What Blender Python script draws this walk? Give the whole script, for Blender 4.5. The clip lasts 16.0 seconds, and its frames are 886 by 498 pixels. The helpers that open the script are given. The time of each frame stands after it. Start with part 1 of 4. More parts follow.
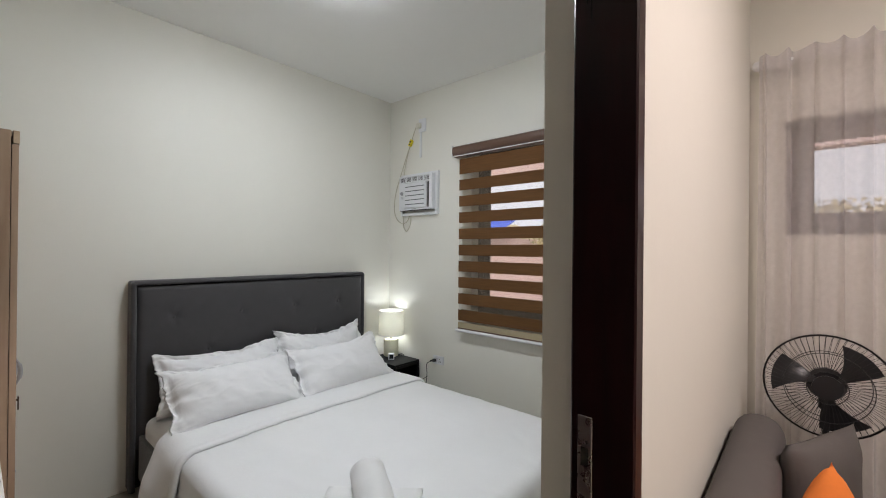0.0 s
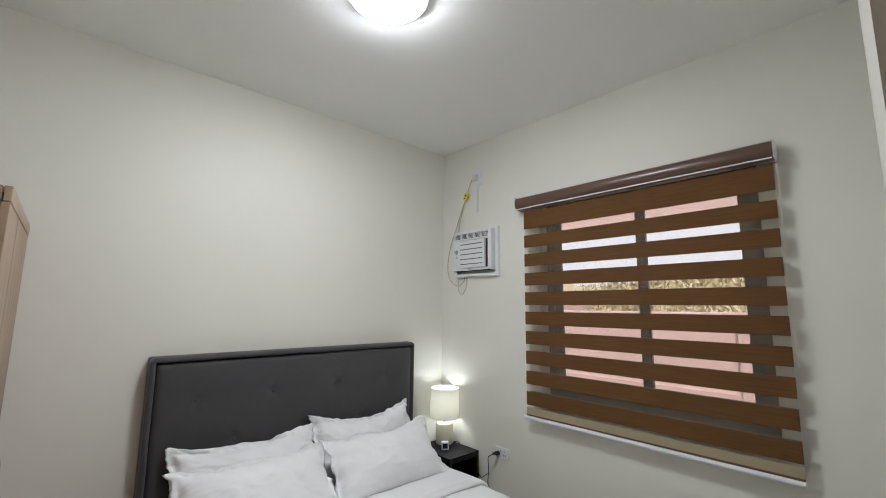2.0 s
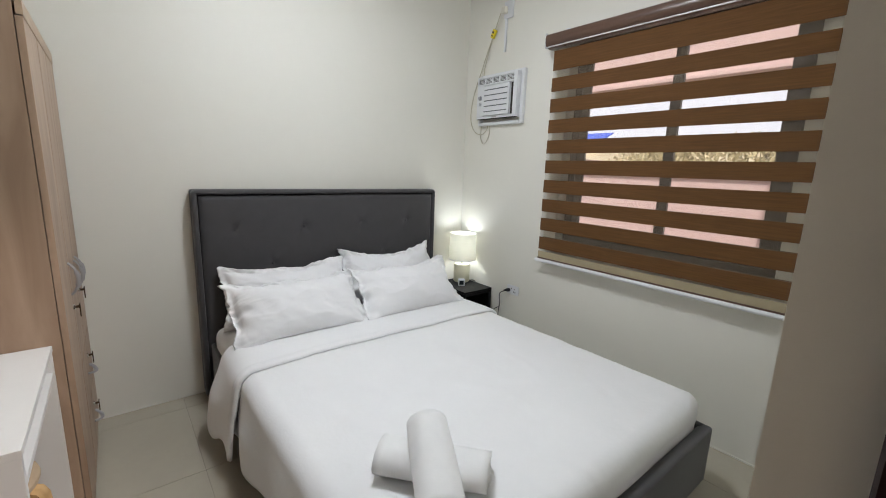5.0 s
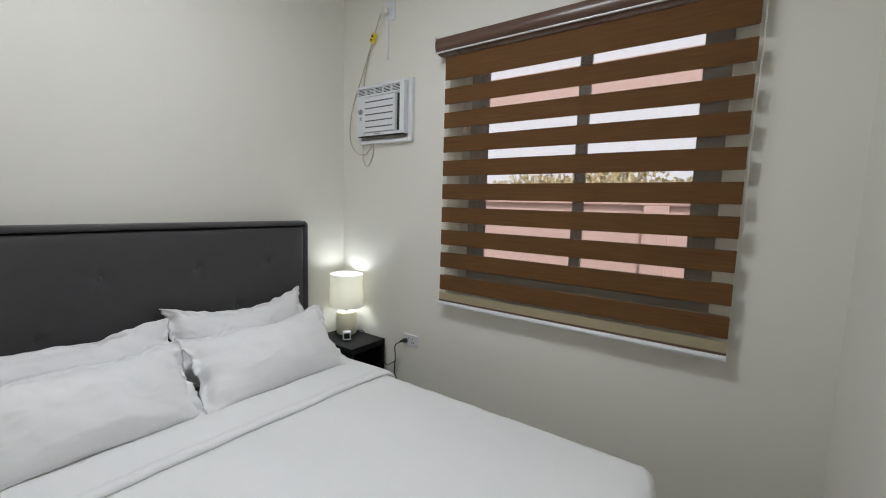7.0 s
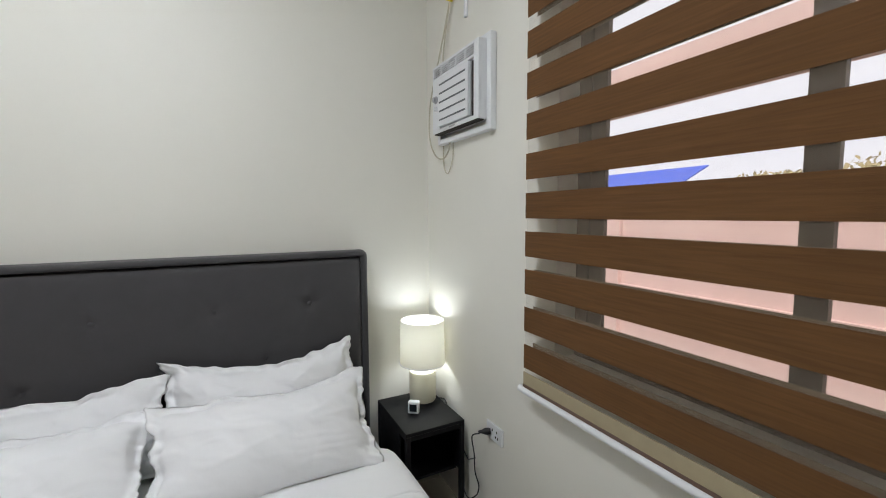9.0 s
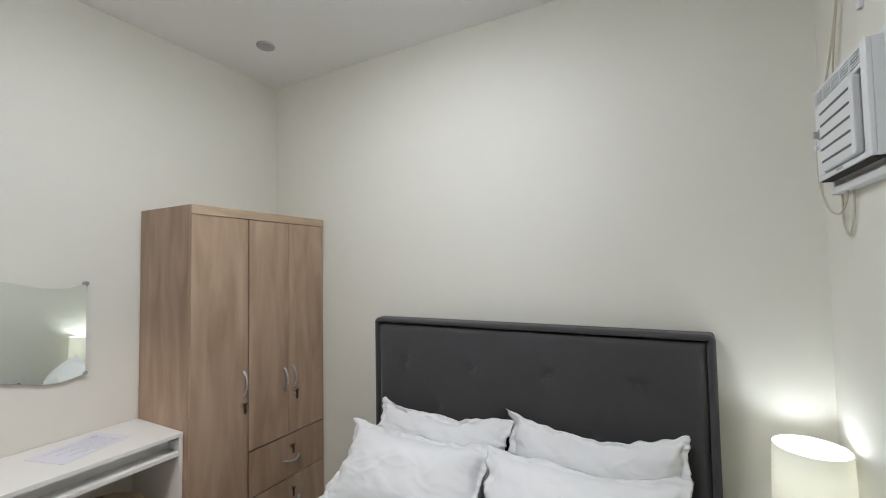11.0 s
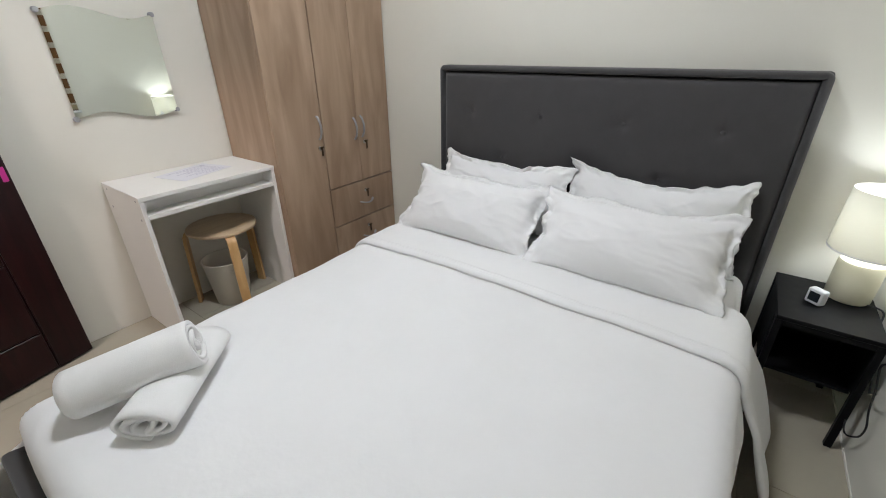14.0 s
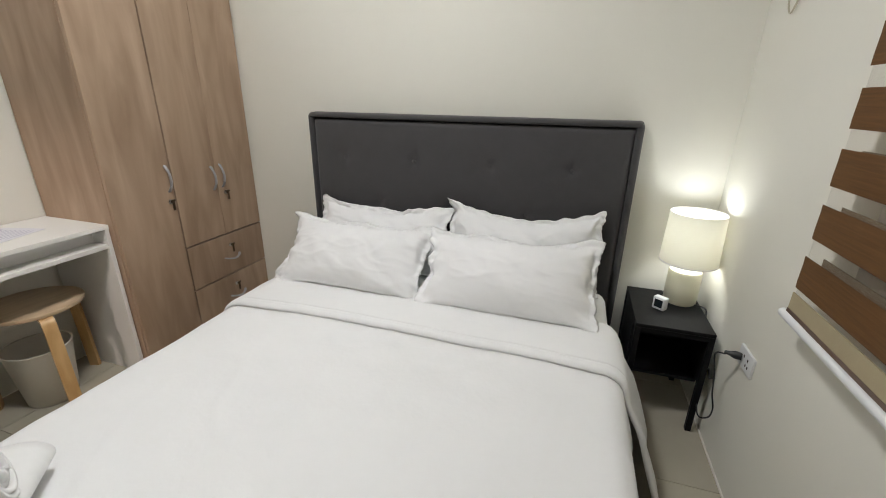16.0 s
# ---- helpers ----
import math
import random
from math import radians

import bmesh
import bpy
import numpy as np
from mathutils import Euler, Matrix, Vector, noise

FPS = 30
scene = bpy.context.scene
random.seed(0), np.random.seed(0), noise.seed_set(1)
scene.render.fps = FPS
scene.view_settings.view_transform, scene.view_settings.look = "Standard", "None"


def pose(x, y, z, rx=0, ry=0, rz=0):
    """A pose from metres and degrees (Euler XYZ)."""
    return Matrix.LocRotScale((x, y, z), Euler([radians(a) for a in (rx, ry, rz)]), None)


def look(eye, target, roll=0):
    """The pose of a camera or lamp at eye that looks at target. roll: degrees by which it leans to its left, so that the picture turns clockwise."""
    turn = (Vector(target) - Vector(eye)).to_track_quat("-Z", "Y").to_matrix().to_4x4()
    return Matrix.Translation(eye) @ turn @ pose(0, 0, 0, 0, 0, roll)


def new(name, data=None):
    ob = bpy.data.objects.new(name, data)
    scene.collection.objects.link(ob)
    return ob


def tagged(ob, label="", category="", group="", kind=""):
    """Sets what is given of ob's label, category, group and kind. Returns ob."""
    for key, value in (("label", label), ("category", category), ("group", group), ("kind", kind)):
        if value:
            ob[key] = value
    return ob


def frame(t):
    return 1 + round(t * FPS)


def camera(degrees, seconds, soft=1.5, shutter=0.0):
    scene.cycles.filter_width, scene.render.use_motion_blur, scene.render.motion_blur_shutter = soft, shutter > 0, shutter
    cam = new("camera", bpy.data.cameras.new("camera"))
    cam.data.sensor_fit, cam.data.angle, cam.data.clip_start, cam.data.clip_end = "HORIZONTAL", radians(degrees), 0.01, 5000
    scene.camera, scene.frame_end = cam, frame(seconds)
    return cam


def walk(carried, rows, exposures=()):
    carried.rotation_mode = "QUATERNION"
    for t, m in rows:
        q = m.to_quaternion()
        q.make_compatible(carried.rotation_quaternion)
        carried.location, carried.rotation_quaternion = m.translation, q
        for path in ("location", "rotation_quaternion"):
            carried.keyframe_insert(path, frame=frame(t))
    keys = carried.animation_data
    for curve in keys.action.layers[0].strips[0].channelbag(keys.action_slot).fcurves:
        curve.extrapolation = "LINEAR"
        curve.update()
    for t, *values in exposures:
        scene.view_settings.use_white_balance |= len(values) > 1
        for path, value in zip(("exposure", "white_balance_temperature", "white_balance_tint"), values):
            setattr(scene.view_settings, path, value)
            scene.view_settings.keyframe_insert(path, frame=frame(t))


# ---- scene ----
cam = camera(94.1, 16.0, soft=1.0)
METRES, EYE, TILT, LEAN, TURN = 3.5, 1.4, 0.0, 0.0, 41.2
ROWS = [
    (0.0, 0.0, 0.0, 0.0, -0.0, 0.15, -0.59),
    (0.5, 0.0104, 0.0443, 0.005, 8.8327, 2.7031, -0.8163),
    (1.0, 0.0028, 0.0722, 0.0221, 10.217, 4.4281, -0.7216),
    (1.5, -0.024, 0.1042, 0.0248, 8.0138, 6.8045, -0.0671),
    (2.0, -0.0325, 0.1224, 0.0191, 6.345, 8.002, -0.596),
    (2.5, -0.048, 0.1252, 0.0224, 4.82, 7.075, -1.233),
    (3.0, -0.0274, 0.1174, 0.0267, 7.4941, 2.6152, -1.6955),
    (3.5, -0.0128, 0.1076, 0.0129, 10.0163, -2.2399, -1.7675),
    (4.0, -0.0019, 0.0958, 0.0038, 12.7762, -8.8807, -2.049),
    (6.5, -0.032, 0.2045, -0.0247, 0.51, -9.21, -2.24),
    (7.0, -0.0265, 0.2671, -0.0198, -5.51, -6.16, -1.64),
    (7.5, -0.0191, 0.3327, -0.0162, -6.13, -5.18, -1.24),
    (8.0, 0.022, 0.4069, -0.0122, -0.83, -5.33, -0.81),
    (10.5, 0.1687, 0.6223, 0.0122, 63.56, -0.2, 1.01),
    (11.0, 0.1851, 0.616, 0.025, 77.02, 2.43, 1.01),
    (11.5, 0.2017, 0.6091, 0.03, 87.86, 3.71, 1.0),
    (12.0, 0.2102, 0.598, 0.0176, 91.35, -0.46, 0.57),
    (12.5, 0.2112, 0.5972, 0.0047, 91.2, -6.41, 0.36),
    (13.0, 0.2065, 0.5971, -0.0055, 89.22, -13.22, 0.22),
    (13.5, 0.1976, 0.5981, -0.0156, 87.13, -19.91, 0.27),
    (14.0, 0.1934, 0.5973, -0.0312, 84.56, -26.04, 0.47),
    (14.5, 0.1975, 0.5957, -0.0393, 80.95, -30.38, 0.55),
    (15.0, 0.2058, 0.5983, -0.0453, 76.38, -31.8, 0.38),
    (15.5, 0.2055, 0.6056, -0.0442, 69.96, -29.02, -0.47),
    (16.0, 0.179, 0.5848, -0.0347, 66.51, -19.93, -0.97),
]
EXPOSURES = [(0.0, 0.0, 6500, 10), (0.5, 0.1, 6500, 10), (1.0, 0.14, 6500, 10), (1.5, 0.2, 6500, 10), (2.0, 0.05, 6500, 10), (3.0, 0.06, 6500, 10), (3.5, 0.24, 6500, 10), (4.2, 0.3, 6500, 10), (6.5, 0.0, 6500, 10), (7.5, -0.05, 6500, 10), (8.2, 0.08, 6500, 10), (10.5, 0.15, 6500, 10), (11.5, 0.14, 6500, 10), (12.5, 0.2, 6500, 10), (14.5, 0.26, 6650, 10), (16.0, 0.25, 6950, 10)]
walk(cam, [(t, pose(0, 0, EYE, TILT, LEAN, TURN) @ pose(METRES * x, METRES * y, METRES * z, 90 + pitch, roll, yaw)) for t, x, y, z, yaw, pitch, roll in ROWS], EXPOSURES)

# ---- world, sun, lamps ----
LAMP_GLOW, SHADE_WATTS, HALL_GLOW = 93.0, 1.75, 180.0
world = bpy.data.worlds.new("sky")
scene.world = world
world.use_nodes = True
wn = world.node_tree.nodes
sky = wn.new("ShaderNodeTexSky")
sky.sky_type, sky.sun_disc = "NISHITA", False
sky.sun_elevation, sky.sun_rotation = radians(50), radians(149)
sky.air_density, sky.dust_density = 1.0, 4.0
world.node_tree.links.new(sky.outputs[0], wn["Background"].inputs[0])
wn["Background"].inputs[1].default_value = 0.15

sun_data = bpy.data.lights.new("sun", "SUN")
sun_data.energy, sun_data.angle, sun_data.color = 3.0, radians(4), (1, 0.96, 0.9)
sun = new("sun", sun_data)
sun.matrix_world = look((0, 0, 30), (-13, 21.5, 0))

bulb_data = bpy.data.lights.new("table_lamp_bulb", "POINT")
bulb_data.energy, bulb_data.shadow_soft_size, bulb_data.color = SHADE_WATTS, 0.05, (0.77, 0.87, 1.0)
bulb_light = new("table_lamp_bulb", bulb_data)
bulb_light.location = (-2.757, 2.461, 0.775)


# ---- materials ----
def mat(name, colour, rough=0.6, metal=0.0, vary=0.06, scale=6.0, bump=0.0, bump_scale=200.0, coat=0.0, stretch=(1, 1, 1), island=0.0, sheen=0.0, detail=4.0):
    m = bpy.data.materials.new(name)
    m.use_nodes = True
    nt = m.node_tree
    n, l = nt.nodes, nt.links
    b = n["Principled BSDF"]
    b.inputs["Roughness"].default_value = rough
    b.inputs["Metallic"].default_value = metal
    b.inputs["Coat Weight"].default_value = coat
    b.inputs["Sheen Weight"].default_value = sheen
    tc = n.new("ShaderNodeTexCoord")
    mp = n.new("ShaderNodeMapping")
    mp.inputs["Scale"].default_value = stretch
    l.new(tc.outputs["Object"], mp.inputs[0])
    no = n.new("ShaderNodeTexNoise")
    no.inputs["Scale"].default_value, no.inputs["Detail"].default_value = scale, detail
    l.new(mp.outputs[0], no.inputs["Vector"])
    fine = n.new("ShaderNodeTexNoise")
    fine.inputs["Scale"].default_value, fine.inputs["Detail"].default_value = scale * 9, 3
    l.new(mp.outputs[0], fine.inputs["Vector"])
    add = n.new("ShaderNodeMath")
    add.operation = "MULTIPLY_ADD"
    add.inputs[1].default_value = 0.35
    l.new(fine.outputs[0], add.inputs[0])
    l.new(no.outputs[0], add.inputs[2])
    ramp = n.new("ShaderNodeMapRange")
    ramp.inputs[1].default_value, ramp.inputs[2].default_value = 0.35, 1.0
    ramp.inputs[3].default_value, ramp.inputs[4].default_value = 1 - vary, 1 + vary
    l.new(add.outputs[0], ramp.inputs[0])
    last = ramp.outputs[0]
    if island:
        info = n.new("ShaderNodeObjectInfo")
        r2 = n.new("ShaderNodeMapRange")
        r2.inputs[3].default_value, r2.inputs[4].default_value = 1 - island, 1 + island
        l.new(info.outputs["Random"], r2.inputs[0])
        mu = n.new("ShaderNodeMath")
        mu.operation = "MULTIPLY"
        l.new(last, mu.inputs[0])
        l.new(r2.outputs[0], mu.inputs[1])
        last = mu.outputs[0]
    vm = n.new("ShaderNodeVectorMath")
    vm.operation = "SCALE"
    vm.inputs[0].default_value = colour
    l.new(last, vm.inputs["Scale"])
    l.new(vm.outputs[0], b.inputs["Base Color"])
    rr = n.new("ShaderNodeMapRange")
    rr.inputs[3].default_value, rr.inputs[4].default_value = max(0.02, rough - 0.06), min(1, rough + 0.06)
    l.new(no.outputs[0], rr.inputs[0])
    l.new(rr.outputs[0], b.inputs["Roughness"])
    if bump:
        bn = n.new("ShaderNodeTexNoise")
        bn.inputs["Scale"].default_value, bn.inputs["Detail"].default_value = bump_scale, 3
        l.new(mp.outputs[0], bn.inputs["Vector"])
        bu = n.new("ShaderNodeBump")
        bu.inputs["Strength"].default_value, bu.inputs["Distance"].default_value = bump, 0.002
        l.new(bn.outputs[0], bu.inputs["Height"])
        l.new(bu.outputs[0], b.inputs["Normal"])
    return m


def wood(name, dark, light, stretch, scale=5.0, rough=0.45, island=0.0, bump=0.15):
    m = mat(name, (1, 1, 1), rough, vary=0.0, scale=scale, bump=bump, bump_scale=60, stretch=stretch)
    n, l = m.node_tree.nodes, m.node_tree.links
    b = n["Principled BSDF"]
    no = n.new("ShaderNodeTexNoise")
    no.inputs["Scale"].default_value, no.inputs["Detail"].default_value, no.inputs["Distortion"].default_value = scale, 7, 0.6
    mp = next(x for x in n if x.type == "MAPPING")
    off = n.new("ShaderNodeVectorMath")
    info = n.new("ShaderNodeObjectInfo")
    sc = n.new("ShaderNodeVectorMath")
    sc.operation = "SCALE"
    sc.inputs[0].default_value = (7, 3, 5)
    l.new(info.outputs["Random"], sc.inputs["Scale"])
    l.new(mp.outputs[0], off.inputs[0])
    l.new(sc.outputs[0], off.inputs[1])
    l.new(off.outputs[0], no.inputs["Vector"])
    cr = n.new("ShaderNodeValToRGB")
    cr.color_ramp.elements[0].position, cr.color_ramp.elements[1].position = 0.32, 0.7
    cr.color_ramp.elements[0].color, cr.color_ramp.elements[1].color = (*dark, 1), (*light, 1)
    l.new(no.outputs[0], cr.inputs[0])
    l.new(cr.outputs[0], b.inputs["Base Color"])
    return m


def glow(name, colour, strength):
    m = bpy.data.materials.new(name)
    m.use_nodes = True
    b = m.node_tree.nodes["Principled BSDF"]
    b.inputs["Base Color"].default_value = (0.8, 0.8, 0.8, 1)
    b.inputs["Emission Color"].default_value = (*colour, 1)
    b.inputs["Emission Strength"].default_value = strength
    return m


def cloth_through(name, colour, clear, lit, weave=0.0):
    """Thin cloth: part open, part lit through, part diffuse."""
    m = bpy.data.materials.new(name)
    m.use_nodes = True
    n, l = m.node_tree.nodes, m.node_tree.links
    b = n["Principled BSDF"]
    b.inputs["Base Color"].default_value = (*colour, 1)
    b.inputs["Roughness"].default_value = 0.85
    tr = n.new("ShaderNodeBsdfTranslucent")
    tr.inputs[0].default_value = (*colour, 1)
    tp = n.new("ShaderNodeBsdfTransparent")
    a = n.new("ShaderNodeMixShader")
    a.inputs[0].default_value = lit
    l.new(b.outputs[0], a.inputs[1])
    l.new(tr.outputs[0], a.inputs[2])
    c = n.new("ShaderNodeMixShader")
    c.inputs[0].default_value = clear
    l.new(a.outputs[0], c.inputs[1])
    l.new(tp.outputs[0], c.inputs[2])
    if weave:
        tc = n.new("ShaderNodeTexCoord")
        no = n.new("ShaderNodeTexNoise")
        no.inputs["Scale"].default_value = 40
        l.new(tc.outputs["Object"], no.inputs["Vector"])
        mr = n.new("ShaderNodeMapRange")
        mr.inputs[3].default_value, mr.inputs[4].default_value = clear - weave, clear + weave
        l.new(no.outputs[0], mr.inputs[0])
        l.new(mr.outputs[0], c.inputs[0])
    l.new(c.outputs[0], n["Material Output"].inputs[0])
    return m


def glass_mat(name):
    m = bpy.data.materials.new(name)
    m.use_nodes = True
    b = m.node_tree.nodes["Principled BSDF"]
    b.inputs["Base Color"].default_value = (0.97, 0.98, 0.98, 1)
    b.inputs["Roughness"].default_value, b.inputs["IOR"].default_value = 0.01, 1.45
    b.inputs["Transmission Weight"].default_value = 1.0
    return m


PAINT = mat("cream_wall_paint", (0.755, 0.737, 0.665), 0.55, vary=0.018, scale=1.6, bump=0.12, bump_scale=140)
CEIL = mat("ceiling_paint", (0.86, 0.86, 0.84), 0.7, vary=0.015, scale=2, bump=0.08, bump_scale=120)
TILE = mat("porcelain_tile", (0.42, 0.385, 0.31), 0.14, vary=0.05, scale=3, bump=0.02, bump_scale=30, island=0.02)
GROUT = mat("grout", (0.36, 0.33, 0.27), 0.9, vary=0.1, scale=30)
FELT = mat("charcoal_upholstery", (0.052, 0.05, 0.052), 0.9, vary=0.12, scale=14, bump=0.5, bump_scale=420, sheen=0.25)
LINEN = mat("white_cotton", (0.87, 0.87, 0.87), 0.85, vary=0.02, scale=4, bump=0.3, bump_scale=55, sheen=0.15)
TERRY = mat("white_terry", (0.87, 0.87, 0.86), 0.95, vary=0.03, scale=20, bump=0.3, bump_scale=380, sheen=0.3)
OAK = wood("pale_oak_laminate", (0.3, 0.2, 0.132), (0.45, 0.322, 0.225), (2.8, 2.8, 0.42), 4.5, 0.42, bump=0.06)
OAK_EDGE = wood("oak_laminate_trim", (0.38, 0.27, 0.175), (0.5, 0.375, 0.26), (1, 5, 5), 4.5, 0.42, bump=0.06)
BIRCH = wood("birch", (0.5, 0.3, 0.12), (0.64, 0.42, 0.2), (6, 6, 1), 5, 0.4, bump=0.05)
BIRCH_TOP = wood("birch_seat", (0.5, 0.37, 0.24), (0.61, 0.47, 0.32), (1, 7, 7), 5, 0.4, bump=0.05)
MAHOGANY = wood("dark_mahogany", (0.01, 0.002, 0.0025), (0.023, 0.0045, 0.005), (6, 6, 0.5), 5, 0.3, bump=0.0)
SLAT = wood("brown_blind_fabric", (0.1, 0.042, 0.009), (0.138, 0.06, 0.014), (1.2, 8, 26), 6, 0.88, bump=0.25)
SLAT_BACK = mat("blind_back_fabric", (0.17, 0.12, 0.075), 0.85, vary=0.08, scale=20)
SHEER = cloth_through("blind_sheer", (0.6, 0.5, 0.37), 0.8, 0.35, 0.03)
HEM = mat("blind_hem", (0.36, 0.3, 0.19), 0.85, vary=0.06, scale=30, bump=0.3)
CASSETTE = mat("brown_cassette", (0.115, 0.065, 0.045), 0.3, vary=0.06, scale=10)
WHITE_PL = mat("white_plastic", (0.74, 0.75, 0.76), 0.38, vary=0.02, scale=12)
OLD_PL = mat("cream_plastic", (0.7, 0.67, 0.58), 0.5, vary=0.05, scale=20)
BEIGE_CORD = mat("beige_cord", (0.52, 0.48, 0.37), 0.6, vary=0.08, scale=30)
BIN_PL = mat("bin_plastic", (0.6, 0.57, 0.5), 0.5, vary=0.03, scale=15)
YELLOW = mat("yellow_tag", (0.75, 0.6, 0.02), 0.5, vary=0.08, scale=50)
LAMINATE = mat("white_laminate", (0.78, 0.77, 0.74), 0.35, vary=0.02, scale=6)
# near-black that stands in for the shade inside gaps, holes and recesses
GAP_SHADE = mat("painted_gap_shade", (0.03, 0.025, 0.02), 0.9, vary=0.1)
BLACK = mat("black_metal", (0.005, 0.005, 0.006), 0.5, vary=0.15, scale=30)
BLACK_PL = mat("black_plastic", (0.014, 0.014, 0.016), 0.35, vary=0.1, scale=30)
STEEL = mat("brushed_steel", (0.55, 0.53, 0.5), 0.28, 1.0, vary=0.08, scale=40)
GREY_HANDLE = mat("grey_handle", (0.42, 0.42, 0.44), 0.4, 0.6, vary=0.05, scale=30)
BRASS = mat("key_brass", (0.1, 0.07, 0.045), 0.35, 1.0, vary=0.1, scale=60)
PINK = mat("magenta_plastic", (0.62, 0.03, 0.3), 0.4, vary=0.05, scale=40)
CERAMIC = mat("cream_ceramic", (0.72, 0.69, 0.53), 0.4, vary=0.03, scale=15)
SHADE = cloth_through("cream_lamp_shade", (0.86, 0.845, 0.77), 0.0, 0.3)
PAPER = mat("paper", (0.72, 0.72, 0.78), 0.35, vary=0.02, scale=20)
INK = mat("faded_print", (0.58, 0.57, 0.66), 0.6, vary=0.1, scale=60)
ALU = mat("bronze_window_frame", (0.07, 0.055, 0.048), 0.45, 0.3, vary=0.08, scale=20)
MAHOGANY.node_tree.nodes["Principled BSDF"].inputs["Specular IOR Level"].default_value = 0.28
BLACK.node_tree.nodes["Principled BSDF"].inputs["Specular IOR Level"].default_value = 0.15


def creases(m, scale, depth, stretch):
    """Soft cloth creases under the fine weave."""
    n, l = m.node_tree.nodes, m.node_tree.links
    tc = n.new("ShaderNodeTexCoord")
    mp = n.new("ShaderNodeMapping")
    mp.inputs["Scale"].default_value = stretch
    mp.inputs["Rotation"].default_value = (0.2, 0.1, 0.5)
    no = n.new("ShaderNodeTexNoise")
    no.noise_type = "RIDGED_MULTIFRACTAL"
    no.inputs["Scale"].default_value, no.inputs["Detail"].default_value, no.inputs["Distortion"].default_value = scale, 2, 0.8
    bu = n.new("ShaderNodeBump")
    bu.inputs["Strength"].default_value, bu.inputs["Distance"].default_value = 0.5, depth
    weave = next(x for x in n if x.type == "BUMP" and x != bu)
    l.new(tc.outputs["Object"], mp.inputs[0])
    l.new(mp.outputs[0], no.inputs["Vector"])
    l.new(no.outputs[0], bu.inputs["Height"])
    l.new(bu.outputs[0], weave.inputs["Normal"])


creases(LINEN, 2.2, 0.003, (1.0, 1.7, 1.3))
SILVER = mat("mirror_silver", (0.86, 0.9, 0.86), 0.015, 1.0, vary=0.0)
SILVER.node_tree.nodes["Principled BSDF"].inputs["Roughness"].default_value = 0.015
for link in list(SILVER.node_tree.nodes["Principled BSDF"].inputs["Roughness"].links):
    SILVER.node_tree.links.remove(link)
GLASS = glass_mat("window_glass")
LED = glow("led_diffuser", (0.925, 0.975, 1.055), LAMP_GLOW)
HALL_LED = glow("hall_diffuser", (1.0, 0.86, 0.84), HALL_GLOW)
BULB = glow("bulb", (1.0, 0.96, 0.85), 8.0)
CURTAIN = cloth_through("sheer_curtain", (0.86, 0.83, 0.83), 0.4, 0.6, 0.05)
SOFA = mat("grey_sofa_fabric", (0.1, 0.09, 0.085), 0.9, vary=0.1, scale=18, bump=0.5, bump_scale=380)
ORANGE = mat("orange_cushion_fabric", (0.75, 0.2, 0.03), 0.85, vary=0.08, scale=18, bump=0.4, bump_scale=380)
PINK_WALL = mat("pink_render", (0.66, 0.47, 0.44), 0.85, vary=0.06, scale=2, bump=0.4, bump_scale=60)
GROUND = mat("dry_ground", (0.26, 0.21, 0.14), 0.95, vary=0.25, scale=0.6, bump=0.5, bump_scale=8)
HILL = mat("dry_grass_hill", (0.5, 0.41, 0.26), 0.95, vary=0.3, scale=0.35, bump=0.5, bump_scale=8)
LEAF = mat("dry_foliage", (0.42, 0.35, 0.19), 0.85, vary=0.3, scale=1.2)
BLUE = mat("blue_roof_sheet", (0.06, 0.12, 0.6), 0.5, vary=0.08, scale=3)
LCD = mat("dark_display", (0.02, 0.025, 0.03), 0.15, vary=0.05)


# ---- mesh helpers ----
BASE = {}


def thing(name, at, label, category, group="", kind=""):
    ob = new(name)
    ob.location = at
    ob.empty_display_size = 0.1
    BASE[ob] = Vector(at)
    return tagged(ob, label, category, group, kind)


def part(name, bm, material, parent=None, label="", smooth=None, kind=""):
    base = BASE.get(parent, Vector())
    bmesh.ops.translate(bm, verts=bm.verts, vec=-base)
    me = bpy.data.meshes.new(name)
    bm.to_mesh(me)
    bm.free()
    me.materials.append(material)
    ob = new(name, me)
    if smooth is not None:
        me.shade_smooth()
        if smooth:
            me.set_sharp_from_angle(angle=radians(smooth))
    if parent:
        ob.parent = parent
        BASE[ob] = base
    return tagged(ob, label, kind=kind)


def boxes(*specs, bevel=0.0, seg=1):
    """Boxes given as (x0, y0, z0, x1, y1, z1) in one bmesh."""
    bm = bmesh.new()
    for x0, y0, z0, x1, y1, z1 in specs:
        m = Matrix.Translation(((x0 + x1) / 2, (y0 + y1) / 2, (z0 + z1) / 2)) @ Matrix.Diagonal((abs(x1 - x0), abs(y1 - y0), abs(z1 - z0), 1))
        bmesh.ops.create_cube(bm, size=1, matrix=m)
    if bevel:
        bmesh.ops.bevel(bm, geom=bm.edges[:], offset=bevel, segments=seg, affect="EDGES", profile=0.5)
    return bm


def turned(bm, m):
    bmesh.ops.transform(bm, matrix=m, verts=bm.verts)
    return bm


